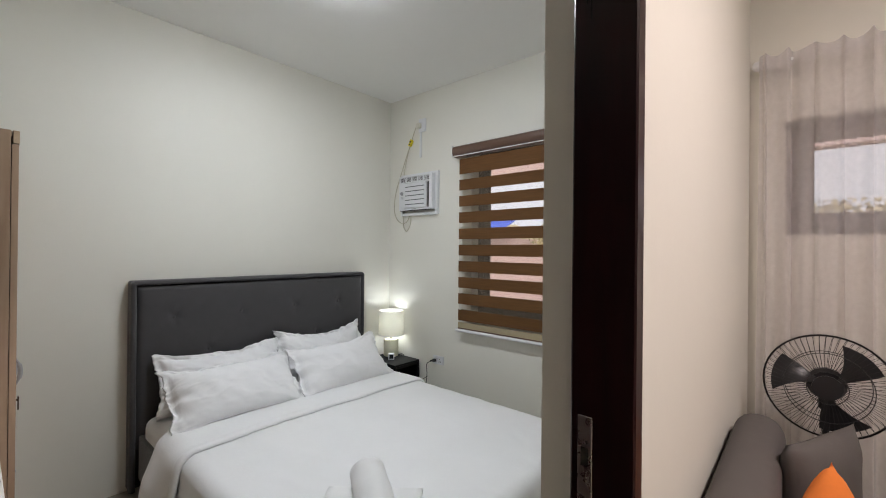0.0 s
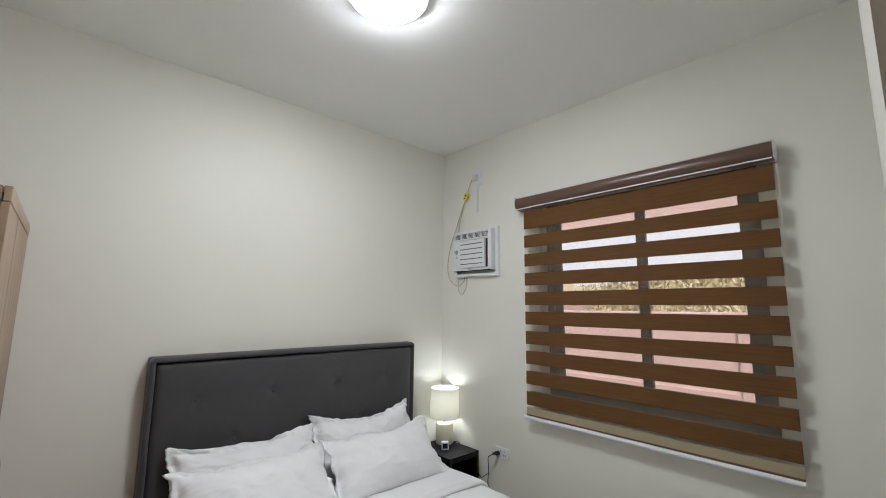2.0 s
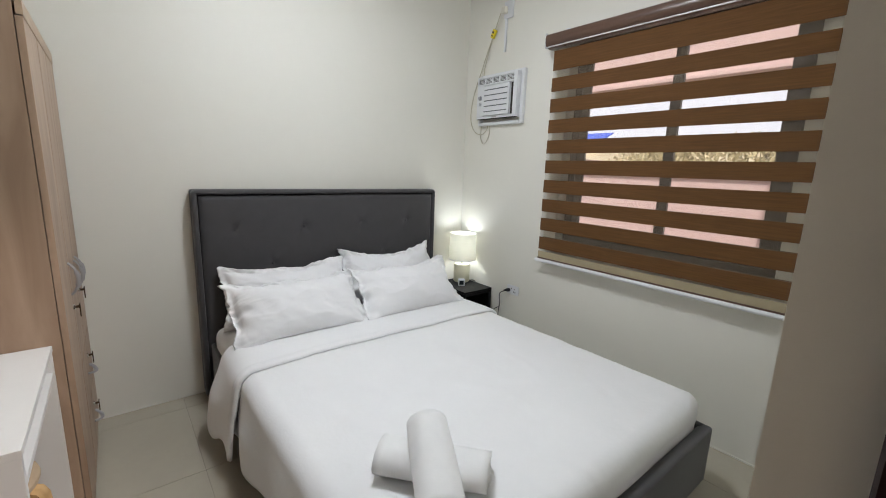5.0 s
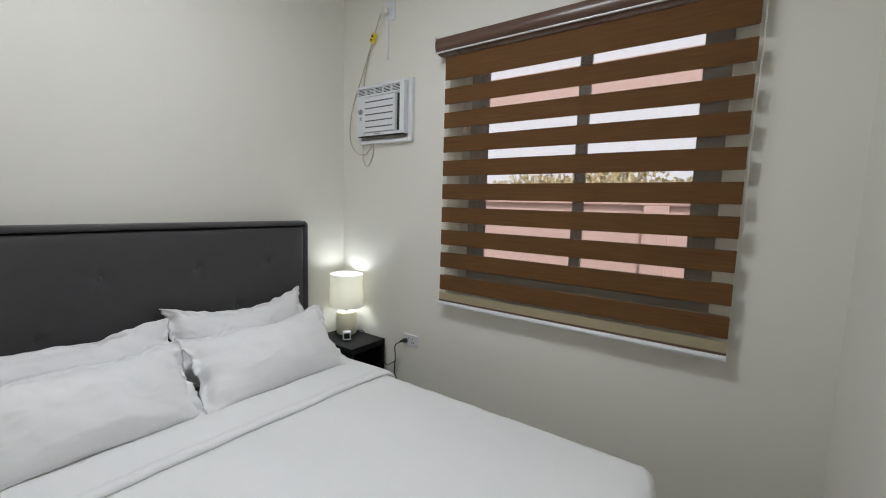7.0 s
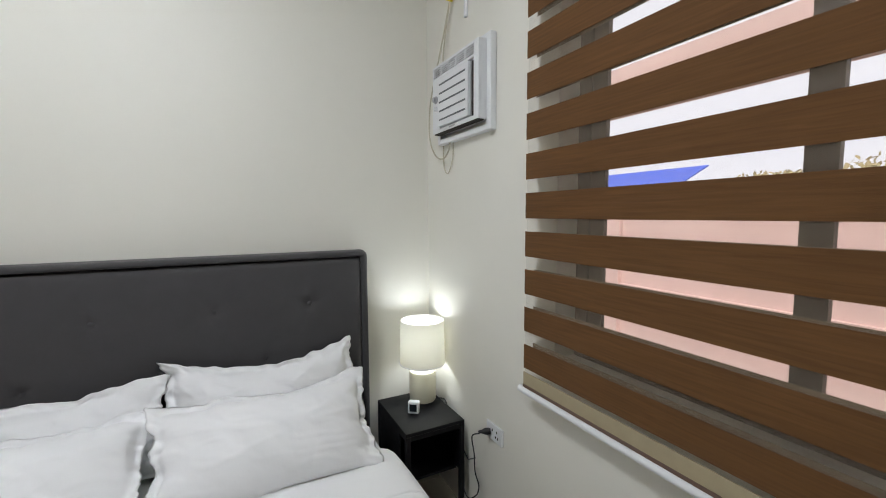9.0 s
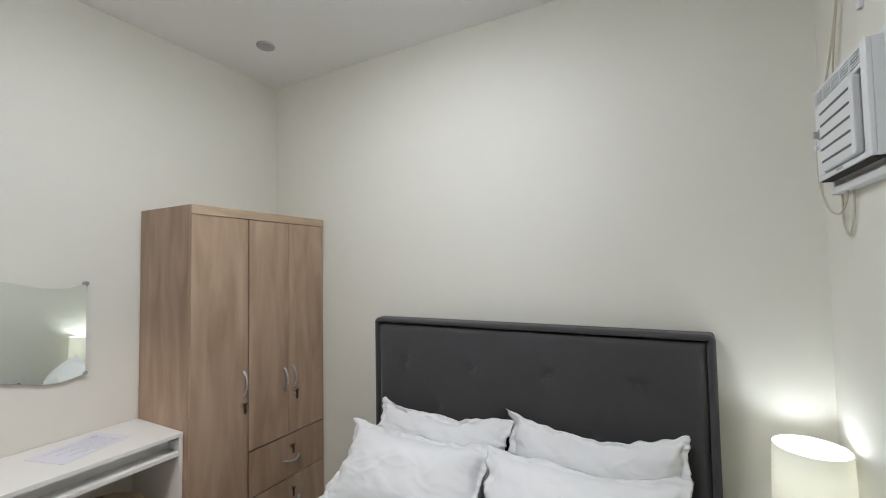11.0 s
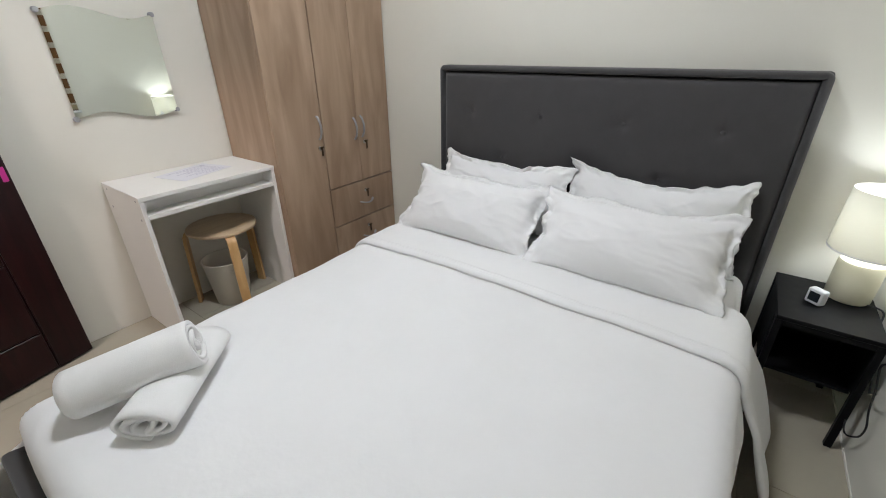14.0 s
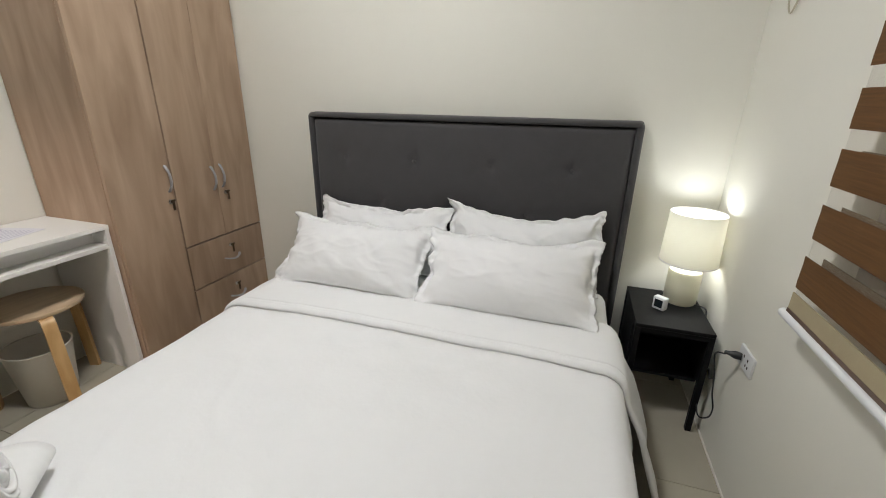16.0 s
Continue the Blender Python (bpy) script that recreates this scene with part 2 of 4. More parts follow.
def lathe(profile, at=(0, 0, 0), n=32, closed=False):
    """A turned body from (radius, height) pairs, about z."""
    bm = bmesh.new()
    rings = []
    for r, h in profile:
        rings.append([bm.verts.new((at[0] + r * math.cos(2 * math.pi * i / n), at[1] + r * math.sin(2 * math.pi * i / n), at[2] + h)) for i in range(n)] if r > 1e-5 else [bm.verts.new((at[0], at[1], at[2] + h))])
    pairs = list(zip(rings, rings[1:])) + ([(rings[-1], rings[0])] if closed else [])
    for a, b in pairs:
        for i in range(n):
            j = (i + 1) % n
            if len(a) == 1 and len(b) == 1:
                continue
            if len(a) == 1:
                bm.faces.new((a[0], b[j], b[i]))
            elif len(b) == 1:
                bm.faces.new((a[i], a[j], b[0]))
            else:
                bm.faces.new((a[i], a[j], b[j], b[i]))
    bmesh.ops.recalc_face_normals(bm, faces=bm.faces[:])
    return bm


def tube(points, r, n=8, flat=1.0, closed=False):
    """A round or flattened bar along points."""
    bm = bmesh.new()
    pts = [Vector(p) for p in points]
    rings = []
    for i, p in enumerate(pts):
        a = pts[(i - 1) % len(pts)] if closed else pts[max(i - 1, 0)]
        b = pts[(i + 1) % len(pts)] if closed else pts[min(i + 1, len(pts) - 1)]
        d = (b - a).normalized()
        ref = Vector((0, 0, 1)) if abs(d.z) < 0.95 else Vector((1, 0, 0))
        s = d.cross(ref).normalized()
        u = s.cross(d).normalized()
        if rings and not closed:
            if s.dot(last) < 0:
                s, u = -s, -u
        last = s
        rings.append([bm.verts.new(p + r * (math.cos(2 * math.pi * k / n) * s + flat * math.sin(2 * math.pi * k / n) * u)) for k in range(n)])
    for a, b in list(zip(rings, rings[1:])) + ([(rings[-1], rings[0])] if closed else []):
        for k in range(n):
            bm.faces.new((a[k], a[(k + 1) % n], b[(k + 1) % n], b[k]))
    if not closed:
        bm.faces.new(rings[0])
        bm.faces.new(rings[-1])
    bmesh.ops.recalc_face_normals(bm, faces=bm.faces[:])
    return bm


def smooth_path(points, steps=6):
    """Catmull-Rom through points."""
    p = [Vector(points[0])] + [Vector(q) for q in points] + [Vector(points[-1])]
    out = []
    for i in range(1, len(p) - 2):
        for k in range(steps):
            t = k / steps
            a, b, c, d = p[i - 1:i + 3]
            out.append(0.5 * (2 * b + (c - a) * t + (2 * a - 5 * b + 4 * c - d) * t * t + (3 * b - a - 3 * c + d) * t ** 3))
    return out + [p[-2]]


def sheet(f, nu, nv):
    """A grid of f(u, v), u and v from 0 to 1."""
    bm = bmesh.new()
    v = [[bm.verts.new(f(i / nu, j / nv)) for j in range(nv + 1)] for i in range(nu + 1)]
    for i in range(nu):
        for j in range(nv):
            bm.faces.new((v[i][j], v[i + 1][j], v[i + 1][j + 1], v[i][j + 1]))
    return bm


def thicken(bm, d):
    bmesh.ops.recalc_face_normals(bm, faces=bm.faces[:])
    bmesh.ops.solidify(bm, geom=bm.faces[:], thickness=d)
    return bm


def merge(*bms):
    out = bmesh.new()
    for b in bms:
        me = bpy.data.meshes.new("tmp")
        b.to_mesh(me)
        out.from_mesh(me)
        b.free()
        bpy.data.meshes.remove(me)
    return out


def structure(name, bm, material, label, category, smooth=None):
    ob = part(name, bm, material, None, label, smooth)
    return tagged(ob, category=category, kind="structure")


# ---- structure ----
W, N, S, E, H = -2.92, 2.575, -0.345, -0.36, 2.77
HALL, FARX, FARS = -0.21, 3.2, -2.6
structure("wall_west", boxes((W - 0.15, S - 0.15, 0, W, N + 0.15, H)), PAINT, "smooth cream painted wall behind the bed", "wall")
structure("wall_north", boxes(
    (W, N, 0, -1.955, N + 0.15, H), (-1.955, N, 0, -0.755, N + 0.15, 0.9), (-1.955, N, 2.19, -0.755, N + 0.15, H), (-0.755, N, 0, -0.07, N + 0.15, H),
    (-0.07, N, 0, 1.4, N + 0.15, 1.49), (-0.07, N, 2.04, 1.4, N + 0.15, H), (1.4, N, 0, FARX, N + 0.15, H)), PAINT, "smooth cream painted wall with two window openings", "wall")
structure("wall_south", boxes((W, S - 0.15, 0, E, S, H)), PAINT, "smooth cream painted wall behind the desk", "wall")
structure("wall_east", boxes((E, 0.69, 0, HALL, N, H), (E, -0.12, 2.15, HALL, 0.69, H), (E, FARS, 0, HALL, -0.12, H)), PAINT, "cream painted partition wall with the doorway", "wall")
structure("wall_hall_south", boxes((HALL, FARS - 0.15, 0, FARX, FARS, H)), PAINT, "plain cream wall of the living room", "wall")
structure("wall_hall_east", boxes((FARX, FARS, 0, FARX + 0.15, N, H)), PAINT, "plain cream wall closing the living room", "wall")
structure("ceiling", boxes((W, S, H, E, N, H + 0.1), (E, FARS, H, FARX, N, H + 0.1)), CEIL, "flat matt white painted ceiling", "ceiling")
floor = structure("floor", boxes((W, S, -0.12, E, N, -0.004), (E, FARS, -0.12, FARX, N, -0.004)), GROUT, "glossy beige porcelain tiled floor", "floor")
structure("trim", boxes((W, 0.12, 0, W + 0.004, N, 0.008), (W + 0.004, N - 0.004, 0, E, N, 0.008), (E - 0.004, 0.7, 0, E, N - 0.004, 0.008)), PAINT, "thin pale sealant line along the wall foot", "trim")

# door frame and leaf
frame_ob = thing("door_frame", (-0.24, 0.28, 0), "dark mahogany stained door frame set in the doorway", "door frame", kind="structure")
jamb = part("jamb", boxes((-0.29, 0.655, 0, -0.188, 0.692, 2.152), bevel=0.003), MAHOGANY, frame_ob)
part("jamb", boxes((-0.29, -0.122, 0, -0.188, -0.09, 2.152), bevel=0.003), MAHOGANY, frame_ob)
part("head", boxes((-0.29, -0.09, 2.12, -0.188, 0.655, 2.152), bevel=0.003), MAHOGANY, frame_ob)
part("strike_plate", boxes((-0.276, 0.652, 0.93, -0.252, 0.6552, 1.135), bevel=0.001), STEEL, jamb, "steel strike plate")
# the plate is not cut: dark boxes paint the shade of its two holes
part("strike_hole", boxes((-0.27, 0.6512, 1.055, -0.258, 0.6526, 1.085), (-0.27, 0.6512, 0.965, -0.258, 0.6526, 0.995)), GAP_SHADE, jamb)

door = thing("door_1", (-0.375, -0.085, 0), "open dark mahogany panel door with grooves and steel lever", "door", kind="structure")
LEAN_DOOR = math.atan2(-0.205, -0.78)
DM = Matrix.Translation((-0.375, -0.085, 0)) @ Matrix.Rotation(LEAN_DOOR, 4, "Z")
# leaf runs along local +x, its room face is local -y
core = [(0, -0.012, 0.008, 0.8, 0.024, 2.118)]
gx = 0.662
leaf = part("leaf", turned(boxes(*core), DM), MAHOGANY, door)
heights = [0.008, 0.2, 0.527, 0.846, 1.173, 1.503, 1.828, 2.118]
for a, b in zip(heights, heights[1:]):
    part("panel", turned(boxes((0.14, -0.02, a + 0.003, gx - 0.004, -0.012, b - 0.003), bevel=0.0025), DM), MAHOGANY, door)
part("stile", turned(boxes((gx + 0.003, -0.02, 0.008, 0.8, -0.012, 2.118), bevel=0.002), DM), MAHOGANY, door)
part("stile", turned(boxes((0, -0.02, 0.008, 0.134, -0.012, 2.118), bevel=0.002), DM), MAHOGANY, door)
TURN_ROSE = Matrix.Rotation(math.pi / 2, 4, "X")
rose = part("handle_rose", turned(lathe([(0, 0), (0.027, 0), (0.027, 0.006), (0.024, 0.009), (0, 0.009)]), DM @ Matrix.Translation((0.755, -0.02, 1.02)) @ TURN_ROSE), STEEL, door, "round steel rose", 40)
part("lever", turned(tube(smooth_path([(0.755, -0.022, 1.02), (0.755, -0.06, 1.02), (0.73, -0.068, 1.021), (0.69, -0.068, 1.018), (0.655, -0.068, 1.008), (0.628, -0.066, 0.998)]), 0.0095, 12), DM), STEEL, door, "curved brushed steel lever", 60)
lock = part("lock_rose", turned(lathe([(0, 0), (0.026, 0), (0.026, 0.006), (0.023, 0.009), (0, 0.009)]), DM @ Matrix.Translation((0.76, -0.02, 0.92)) @ TURN_ROSE), STEEL, door, "round steel lock rose", 40)
part("key", turned(boxes((0.758, -0.05, 0.91, 0.762, -0.028, 0.93), (0.7585, -0.062, 0.9, 0.7615, -0.045, 0.934), bevel=0.001), DM), BRASS, lock)
part("key_tag", turned(boxes((0.757, -0.062, 0.845, 0.775, -0.056, 0.902), bevel=0.0025, seg=2), DM), PINK, lock, "magenta key tag")


# ---- windows ----
def sliding_window(name, x0, x1, z0, z1, label):
    w = thing(name, ((x0 + x1) / 2, N + 0.1, z0), label, "window", kind="structure")
    y0, y1 = N + 0.085, N + 0.13
    xm = (x0 + x1) / 2 + 0.02
    f = 0.05
    part("window_frame", boxes((x0, y0, z0, x0 + f, y1, z1), (x1 - f, y0, z0, x1, y1, z1), (x0 + f, y0, z0, x1 - f, y1, z0 + f), (x0 + f, y0, z1 - f, x1 - f, y1, z1)), ALU, w)
    for a, b, y in ((x0 + f, xm + 0.03, y0 + 0.006), (xm - 0.03, x1 - f, y0 + 0.024)):
        s = 0.055
        sash = part("sash", boxes((a, y, z0 + f, a + s, y + 0.016, z1 - f), (b - s, y, z0 + f, b, y + 0.016, z1 - f), (a + s, y, z0 + f, b - s, y + 0.016, z0 + f + s), (a + s, y, z1 - f - s, b - s, y + 0.016, z1 - f)), ALU, w)
        pane = part("pane", boxes((a + s, y + 0.006, z0 + f + s, b - s, y + 0.01, z1 - f - s)), GLASS, sash)
        pane.visible_shadow = False
    part("latch", boxes((xm - 0.012, y0 - 0.012, (z0 + z1) / 2 - 0.03, xm + 0.004, y0 + 0.006, (z0 + z1) / 2 + 0.03), bevel=0.003), BLACK_PL, w)
    return w


sliding_window("window_1", -1.955, -0.755, 0.9, 2.19, "two-pane sliding window with bronze aluminium frame")
sliding_window("window_2", -0.07, 1.4, 1.49, 2.04, "living room sliding window behind a sheer curtain")

# ---- zebra blind ----
blind = thing("zebra_blind", (-1.38, N, 0.77), "brown zebra roller blind with alternating sheer bands", "blind")
BX0, BX1, BY = -2.036, -0.683, N - 0.062
prof = [(-0.045, 2.13), (-0.062, 2.132), (-0.085, 2.14), (-0.097, 2.16), (-0.098, 2.185), (-0.09, 2.207), (-0.07, 2.218), (-0.01, 2.22), (-0.004, 2.21), (-0.004, 2.135)]
bm = bmesh.new()
ends = [[bm.verts.new((x, N + y, z)) for y, z in prof] for x in (-2.085, -0.675)]
for i in range(len(prof)):
    j = (i + 1) % len(prof)
    bm.faces.new((ends[0][i], ends[0][j], ends[1][j], ends[1][i]))
bm.faces.new(ends[0])
bm.faces.new(ends[1])
bmesh.ops.recalc_face_normals(bm, faces=bm.faces[:])
val = part("cassette", bm, CASSETTE, blind, "brown moulded head cassette", 40)
for ex in (-2.0885, -0.6745):
    part("end_cap", boxes((ex, N - 0.097, 2.132, ex + 0.003, N - 0.004, 2.219), bevel=0.001), WHITE_PL, blind, "white end cap of the cassette")
for ex in (-1.95, -0.86):
    part("bracket", boxes((ex - 0.015, N - 0.06, 2.22, ex + 0.015, N, 2.228), bevel=0.002), WHITE_PL, blind)
part("trim_line", boxes((-2.08, N - 0.1, 2.13, -0.68, N - 0.09, 2.135)), WHITE_PL, blind)
rng = random.Random(4)
for k in range(10):
    zc = 0.8955 + 0.1266 * k
    w = 0.0015 * rng.uniform(-1, 1)
    part("slat", thicken(sheet(lambda u, v: Vector((BX0 + (BX1 - BX0) * u, BY + w * math.sin(5 * u) + 0.0004 * math.cos(3 * math.pi * v), zc - 0.0415 + (0.118 if k == 9 else 0.083) * v + 0.001 * math.sin(4 * u + k))), 12, 4), 0.0012), SLAT, blind, "", 60)
    part("rear_slat", boxes((BX0 + 0.004, BY + 0.034, zc - 0.032, BX1 - 0.004, BY + 0.0352, zc + 0.04)), SLAT_BACK, blind)
part("sheer_band", sheet(lambda u, v: Vector((BX0 + 0.002 + (BX1 - BX0 - 0.004) * u, BY + 0.003, 0.8 + 1.33 * v)), 8, 8), SHEER, blind, "sheer cream bands")
part("hem", boxes((BX0, BY - 0.002, 0.795, BX1, BY + 0.002, 0.84)), HEM, blind, "beige bottom band")
part("bottom_stripe", boxes((BX0, BY - 0.004, 0.788, BX1, BY - 0.0022, 0.798)), CASSETTE, blind)
part("bottom_bar", turned(lathe([(0, 0), (0.012, 0), (0.012, 1.372), (0, 1.372)], n=16), Matrix.Translation((-2.055, BY, 0.776)) @ Matrix.Rotation(math.pi / 2, 4, "Y")), WHITE_PL, blind, "white tubular bottom bar", 40)
chain = bmesh.new()
for i in range(74):
    for dy in (0.0, 0.022):
        bmesh.ops.create_icosphere(chain, subdivisions=1, radius=0.0036, matrix=Matrix.Translation((-0.672 + 0.003 * math.sin(i * 0.1), BY - 0.012 + dy, 2.13 - i * 0.0122)))
part("bead_chain", chain, OLD_PL, blind, "white beaded pull chain", 60)

# ---- ceiling fittings ----
lamp = thing("ceiling_lamp", (-1.68, 1.12, H), "round white LED ceiling lamp, switched on", "ceiling lamp")
part("rim", lathe([(0.14, 0), (0.172, 0), (0.174, -0.018), (0.166, -0.026), (0.158, -0.026), (0.158, -0.004), (0.14, -0.004)], (-1.68, 1.12, H), 48, True), WHITE_PL, lamp, "", 40)
part("diffuser", lathe([(0.157, -0.02), (0.156, -0.034), (0.14, -0.046), (0.1, -0.053), (0.05, -0.056), (0, -0.057)], (-1.68, 1.12, H), 48), LED, lamp, "glowing opal diffuser", 60)
disc = thing("ceiling_junction_cover", (-2.5, 0.08, H), "small round grey cover plate on the ceiling", "cover plate")
part("plate", lathe([(0.05, 0), (0.05, -0.006), (0.046, -0.01), (0, -0.011)], (-2.5, 0.08, H), 32), mat("grey_cover", (0.42, 0.42, 0.44), 0.5), disc, "", 40)
for sx in (-0.025, 0.025):
    part("screw", lathe([(0.004, -0.0105), (0.004, -0.013), (0, -0.0135)], (-2.5 + sx, 0.08, H), 10), STEEL, disc)

# ---- air conditioner ----
ac = thing("air_conditioner", (-2.52, N, 1.7), "white window-type air conditioner set through the wall", "air conditioner")
part("collar", boxes((-2.74, N - 0.03, 1.70, -2.715, N, 2.065), (-2.325, N - 0.03, 1.70, -2.297, N, 2.065), (-2.715, N - 0.03, 1.70, -2.325, N, 1.725), (-2.715, N - 0.03, 2.045, -2.325, N, 2.065), bevel=0.003), WHITE_PL, ac, "white surround frame on the wall")
AX0, AX1, AZ0, AZ1, AY = -2.725, -2.328, 1.745, 2.045, N - 0.064
body = part("body", boxes((AX0, AY + 0.012, AZ0, AX1, N - 0.001, AZ1)), WHITE_PL, ac)
# dark sheet that paints shade on the underside
part("underside_gap", boxes((AX0 + 0.01, AY + 0.004, AZ0 - 0.004, AX1 - 0.01, N - 0.03, AZ0)), GAP_SHADE, ac)
front = part("front_panel", boxes((AX0, AY, AZ0, AX1, AY + 0.012, AZ0 + 0.016), (AX0, AY, AZ0 + 0.016, AX0 + 0.07, AY + 0.012, AZ0 + 0.238), (AX1 - 0.035, AY, AZ0 + 0.016, AX1, AY + 0.012, AZ1), (AX0, AY, AZ0 + 0.238, AX1 - 0.035, AY + 0.012, AZ0 + 0.25), (AX0, AY, AZ1 - 0.012, AX1 - 0.035, AY + 0.012, AZ1), (AX0, AY, AZ0 + 0.25, AX0 + 0.012, AY + 0.012, AZ1 - 0.012), bevel=0.0015), WHITE_PL, ac)
# dark sheet behind the louvres, painting the shade of the recess
part("grille_recess", boxes((AX0 + 0.012, AY + 0.0105, AZ0 + 0.25, AX1 - 0.035, AY + 0.0118, AZ1 - 0.012)), GAP_SHADE, ac)
for i in range(4):
    z = AZ0 + 0.255 + i * 0.0086
    part("louvre", boxes((AX0 + 0.012, AY + 0.001, z, AX1 - 0.035, AY + 0.006, z + 0.0032)), WHITE_PL, ac)
for i in range(1, 5):
    x = AX0 + 0.012 + i * (AX1 - AX0 - 0.047) / 5
    part("divider", boxes((x - 0.004, AY, AZ0 + 0.25, x + 0.004, AY + 0.0105, AZ1 - 0.012)), WHITE_PL, ac)
intake = part("intake_panel", boxes((AX0 + 0.076, AY - 0.012, AZ0 + 0.02, AX1 - 0.062, AY + 0.01, AZ0 + 0.232), bevel=0.005, seg=2), WHITE_PL, ac)
# dark strip for the shade beside the intake panel
part("side_gap", boxes((AX1 - 0.06, AY + 0.009, AZ0 + 0.02, AX1 - 0.036, AY + 0.0118, AZ0 + 0.232)), GAP_SHADE, ac)
# uncut slots: grey strips on the panel paint the shade inside them
for i in range(5):
    z = AZ0 + 0.045 + i * 0.038
    part("slot", boxes((AX0 + 0.09, AY - 0.0132, z, AX1 - 0.078, AY - 0.0115, z + 0.007)), mat("slot_shade_grey", (0.12, 0.13, 0.14), 0.6) if i == 0 else bpy.data.materials["slot_shade_grey"], intake)
part("dial", turned(lathe([(0.017, 0), (0.017, 0.004), (0.012, 0.006), (0.011, 0.016), (0, 0.016)], n=20), Matrix.Translation((AX0 + 0.036, AY, AZ0 + 0.15)) @ TURN_ROSE), GREY_HANDLE, ac, "grey control dial", 40)
part("dial", turned(lathe([(0.013, 0), (0.013, 0.004), (0.009, 0.006), (0.009, 0.014), (0, 0.014)], n=20), Matrix.Translation((AX0 + 0.036, AY, AZ0 + 0.108)) @ TURN_ROSE), WHITE_PL, ac, "", 40)
part("badge", boxes((AX0 + 0.16, AY - 0.0005, AZ0 + 0.005, AX0 + 0.21, AY, AZ0 + 0.012)), GREY_HANDLE, ac)
power = ac
YW = N - 0.008
part("cord", tube(smooth_path([(-2.64, YW - 0.01, 1.715), (-2.65, YW - 0.012, 1.67), (-2.70, YW - 0.015, 1.635), (-2.775, YW - 0.02, 1.66), (-2.815, YW - 0.03, 1.75), (-2.80, YW - 0.035, 1.88), (-2.765, YW - 0.03, 2.0), (-2.73, YW - 0.02, 2.1), (-2.68, YW - 0.01, 2.24), (-2.62, YW - 0.012, 2.36), (-2.55, YW - 0.03, 2.46), (-2.52, YW - 0.03, 2.475)], 8), 0.0036, 8), BEIGE_CORD, power, "beige mains cord", 60)
part("cord", tube(smooth_path([(-2.63, YW, 1.715), (-2.635, YW, 1.63), (-2.68, YW, 1.565), (-2.72, YW, 1.6), (-2.725, YW, 1.68), (-2.722, YW, 1.72)], 8), 0.003, 8), BEIGE_CORD, power, "", 60)
part("cord", tube(smooth_path([(-2.72, YW, 2.06), (-2.705, YW - 0.01, 2.12), (-2.655, YW - 0.01, 2.28), (-2.63, YW - 0.012, 2.33)], 8), 0.003, 8), BEIGE_CORD, power, "", 60)
tag = part("tag", turned(boxes((-0.014, -0.012, -0.03, 0.014, 0.012, 0.03), bevel=0.004, seg=2), pose(-2.628, YW - 0.012, 2.345, 0, 28, 0)), YELLOW, power, "yellow warning tag with black print")
part("tag_print", turned(boxes((-0.009, -0.0126, -0.018, 0.009, -0.0121, -0.01), (-0.009, -0.0126, 0.002, 0.009, -0.0121, 0.016)), pose(-2.628, YW - 0.012, 2.345, 0, 28, 0)), BLACK_PL, power)
sock = thing("high_socket", (-2.5, N, 2.42), "white wall socket with plug high on the wall", "socket")
part("plate", boxes((-2.545, N - 0.01, 2.425, -2.46, N, 2.54), bevel=0.003, seg=2), WHITE_PL, sock)
part("plug", boxes((-2.545, N - 0.045, 2.455, -2.505, N - 0.01, 2.5), bevel=0.008, seg=2), OLD_PL, sock, "cream plug")
race = thing("cable_raceway", (-2.52, N, 2.2), "short white cable raceway below the socket", "raceway")
part("channel", boxes((-2.53, N - 0.012, 2.205, -2.512, N, 2.425), bevel=0.002), WHITE_PL, race)
# chipped hole drawn as a flat disc, its inner shade given by dark colour
part("wall_chip", lathe([(0, -0.0005), (0.016, -0.0005), (0.012, -0.002), (0, -0.002)], (0, 0, 0), 7), GAP_SHADE, race, "chipped plaster hole with its shade painted dark").matrix_basis = Matrix.Translation((0.024, -0.0005, 0.04)) @ Matrix.Rotation(-math.pi / 2, 4, "X") @ Matrix.Translation((2.52, -N, -2.2))
outlet = thing("wall_outlet", (-2.29, N, 0.445), "white double wall outlet with a black plug", "outlet")
part("plate", boxes((-2.345, N - 0.009, 0.447, -2.232, N, 0.518), bevel=0.003, seg=2), WHITE_PL, outlet)
# dark boxes on the outlet plate paint the shade of its pin holes
for px_, pz_ in ((-2.27, 0.492), (-2.262, 0.47), (-2.278, 0.47), (-2.3, 0.492)):
    part("pin_hole", boxes((px_ - 0.003, N - 0.0096, pz_ - 0.005, px_ + 0.003, N - 0.0088, pz_ + 0.005)), GAP_SHADE, outlet)
cordb = thing("lamp_cord", (-2.35, N, 0.1), "black lamp cord plugged into the wall outlet", "cord")
part("plug", turned(lathe([(0, 0), (0.013, 0), (0.014, 0.02), (0.008, 0.035), (0.005, 0.05), (0, 0.05)], n=14), Matrix.Translation((-2.318, N - 0.008, 0.478)) @ Matrix.Rotation(math.pi / 2, 4, "X") @ Matrix.Rotation(radians(-20), 4, "Y")), BLACK_PL, cordb, "", 40)
part("cable", tube(smooth_path([(-2.325, N - 0.055, 0.476), (-2.36, N - 0.07, 0.45), (-2.375, N - 0.05, 0.36), (-2.40, N - 0.03, 0.26), (-2.385, N - 0.02, 0.2), (-2.41, N - 0.02, 0.14), (-2.46, N - 0.04, 0.12), (-2.56, N - 0.03, 0.25), (-2.66, N - 0.025, 0.42), (-2.70, N - 0.025, 0.464), (-2.72, 2.5, 0.466)], 8), 0.003, 8), BLACK_PL, cordb, "", 60)
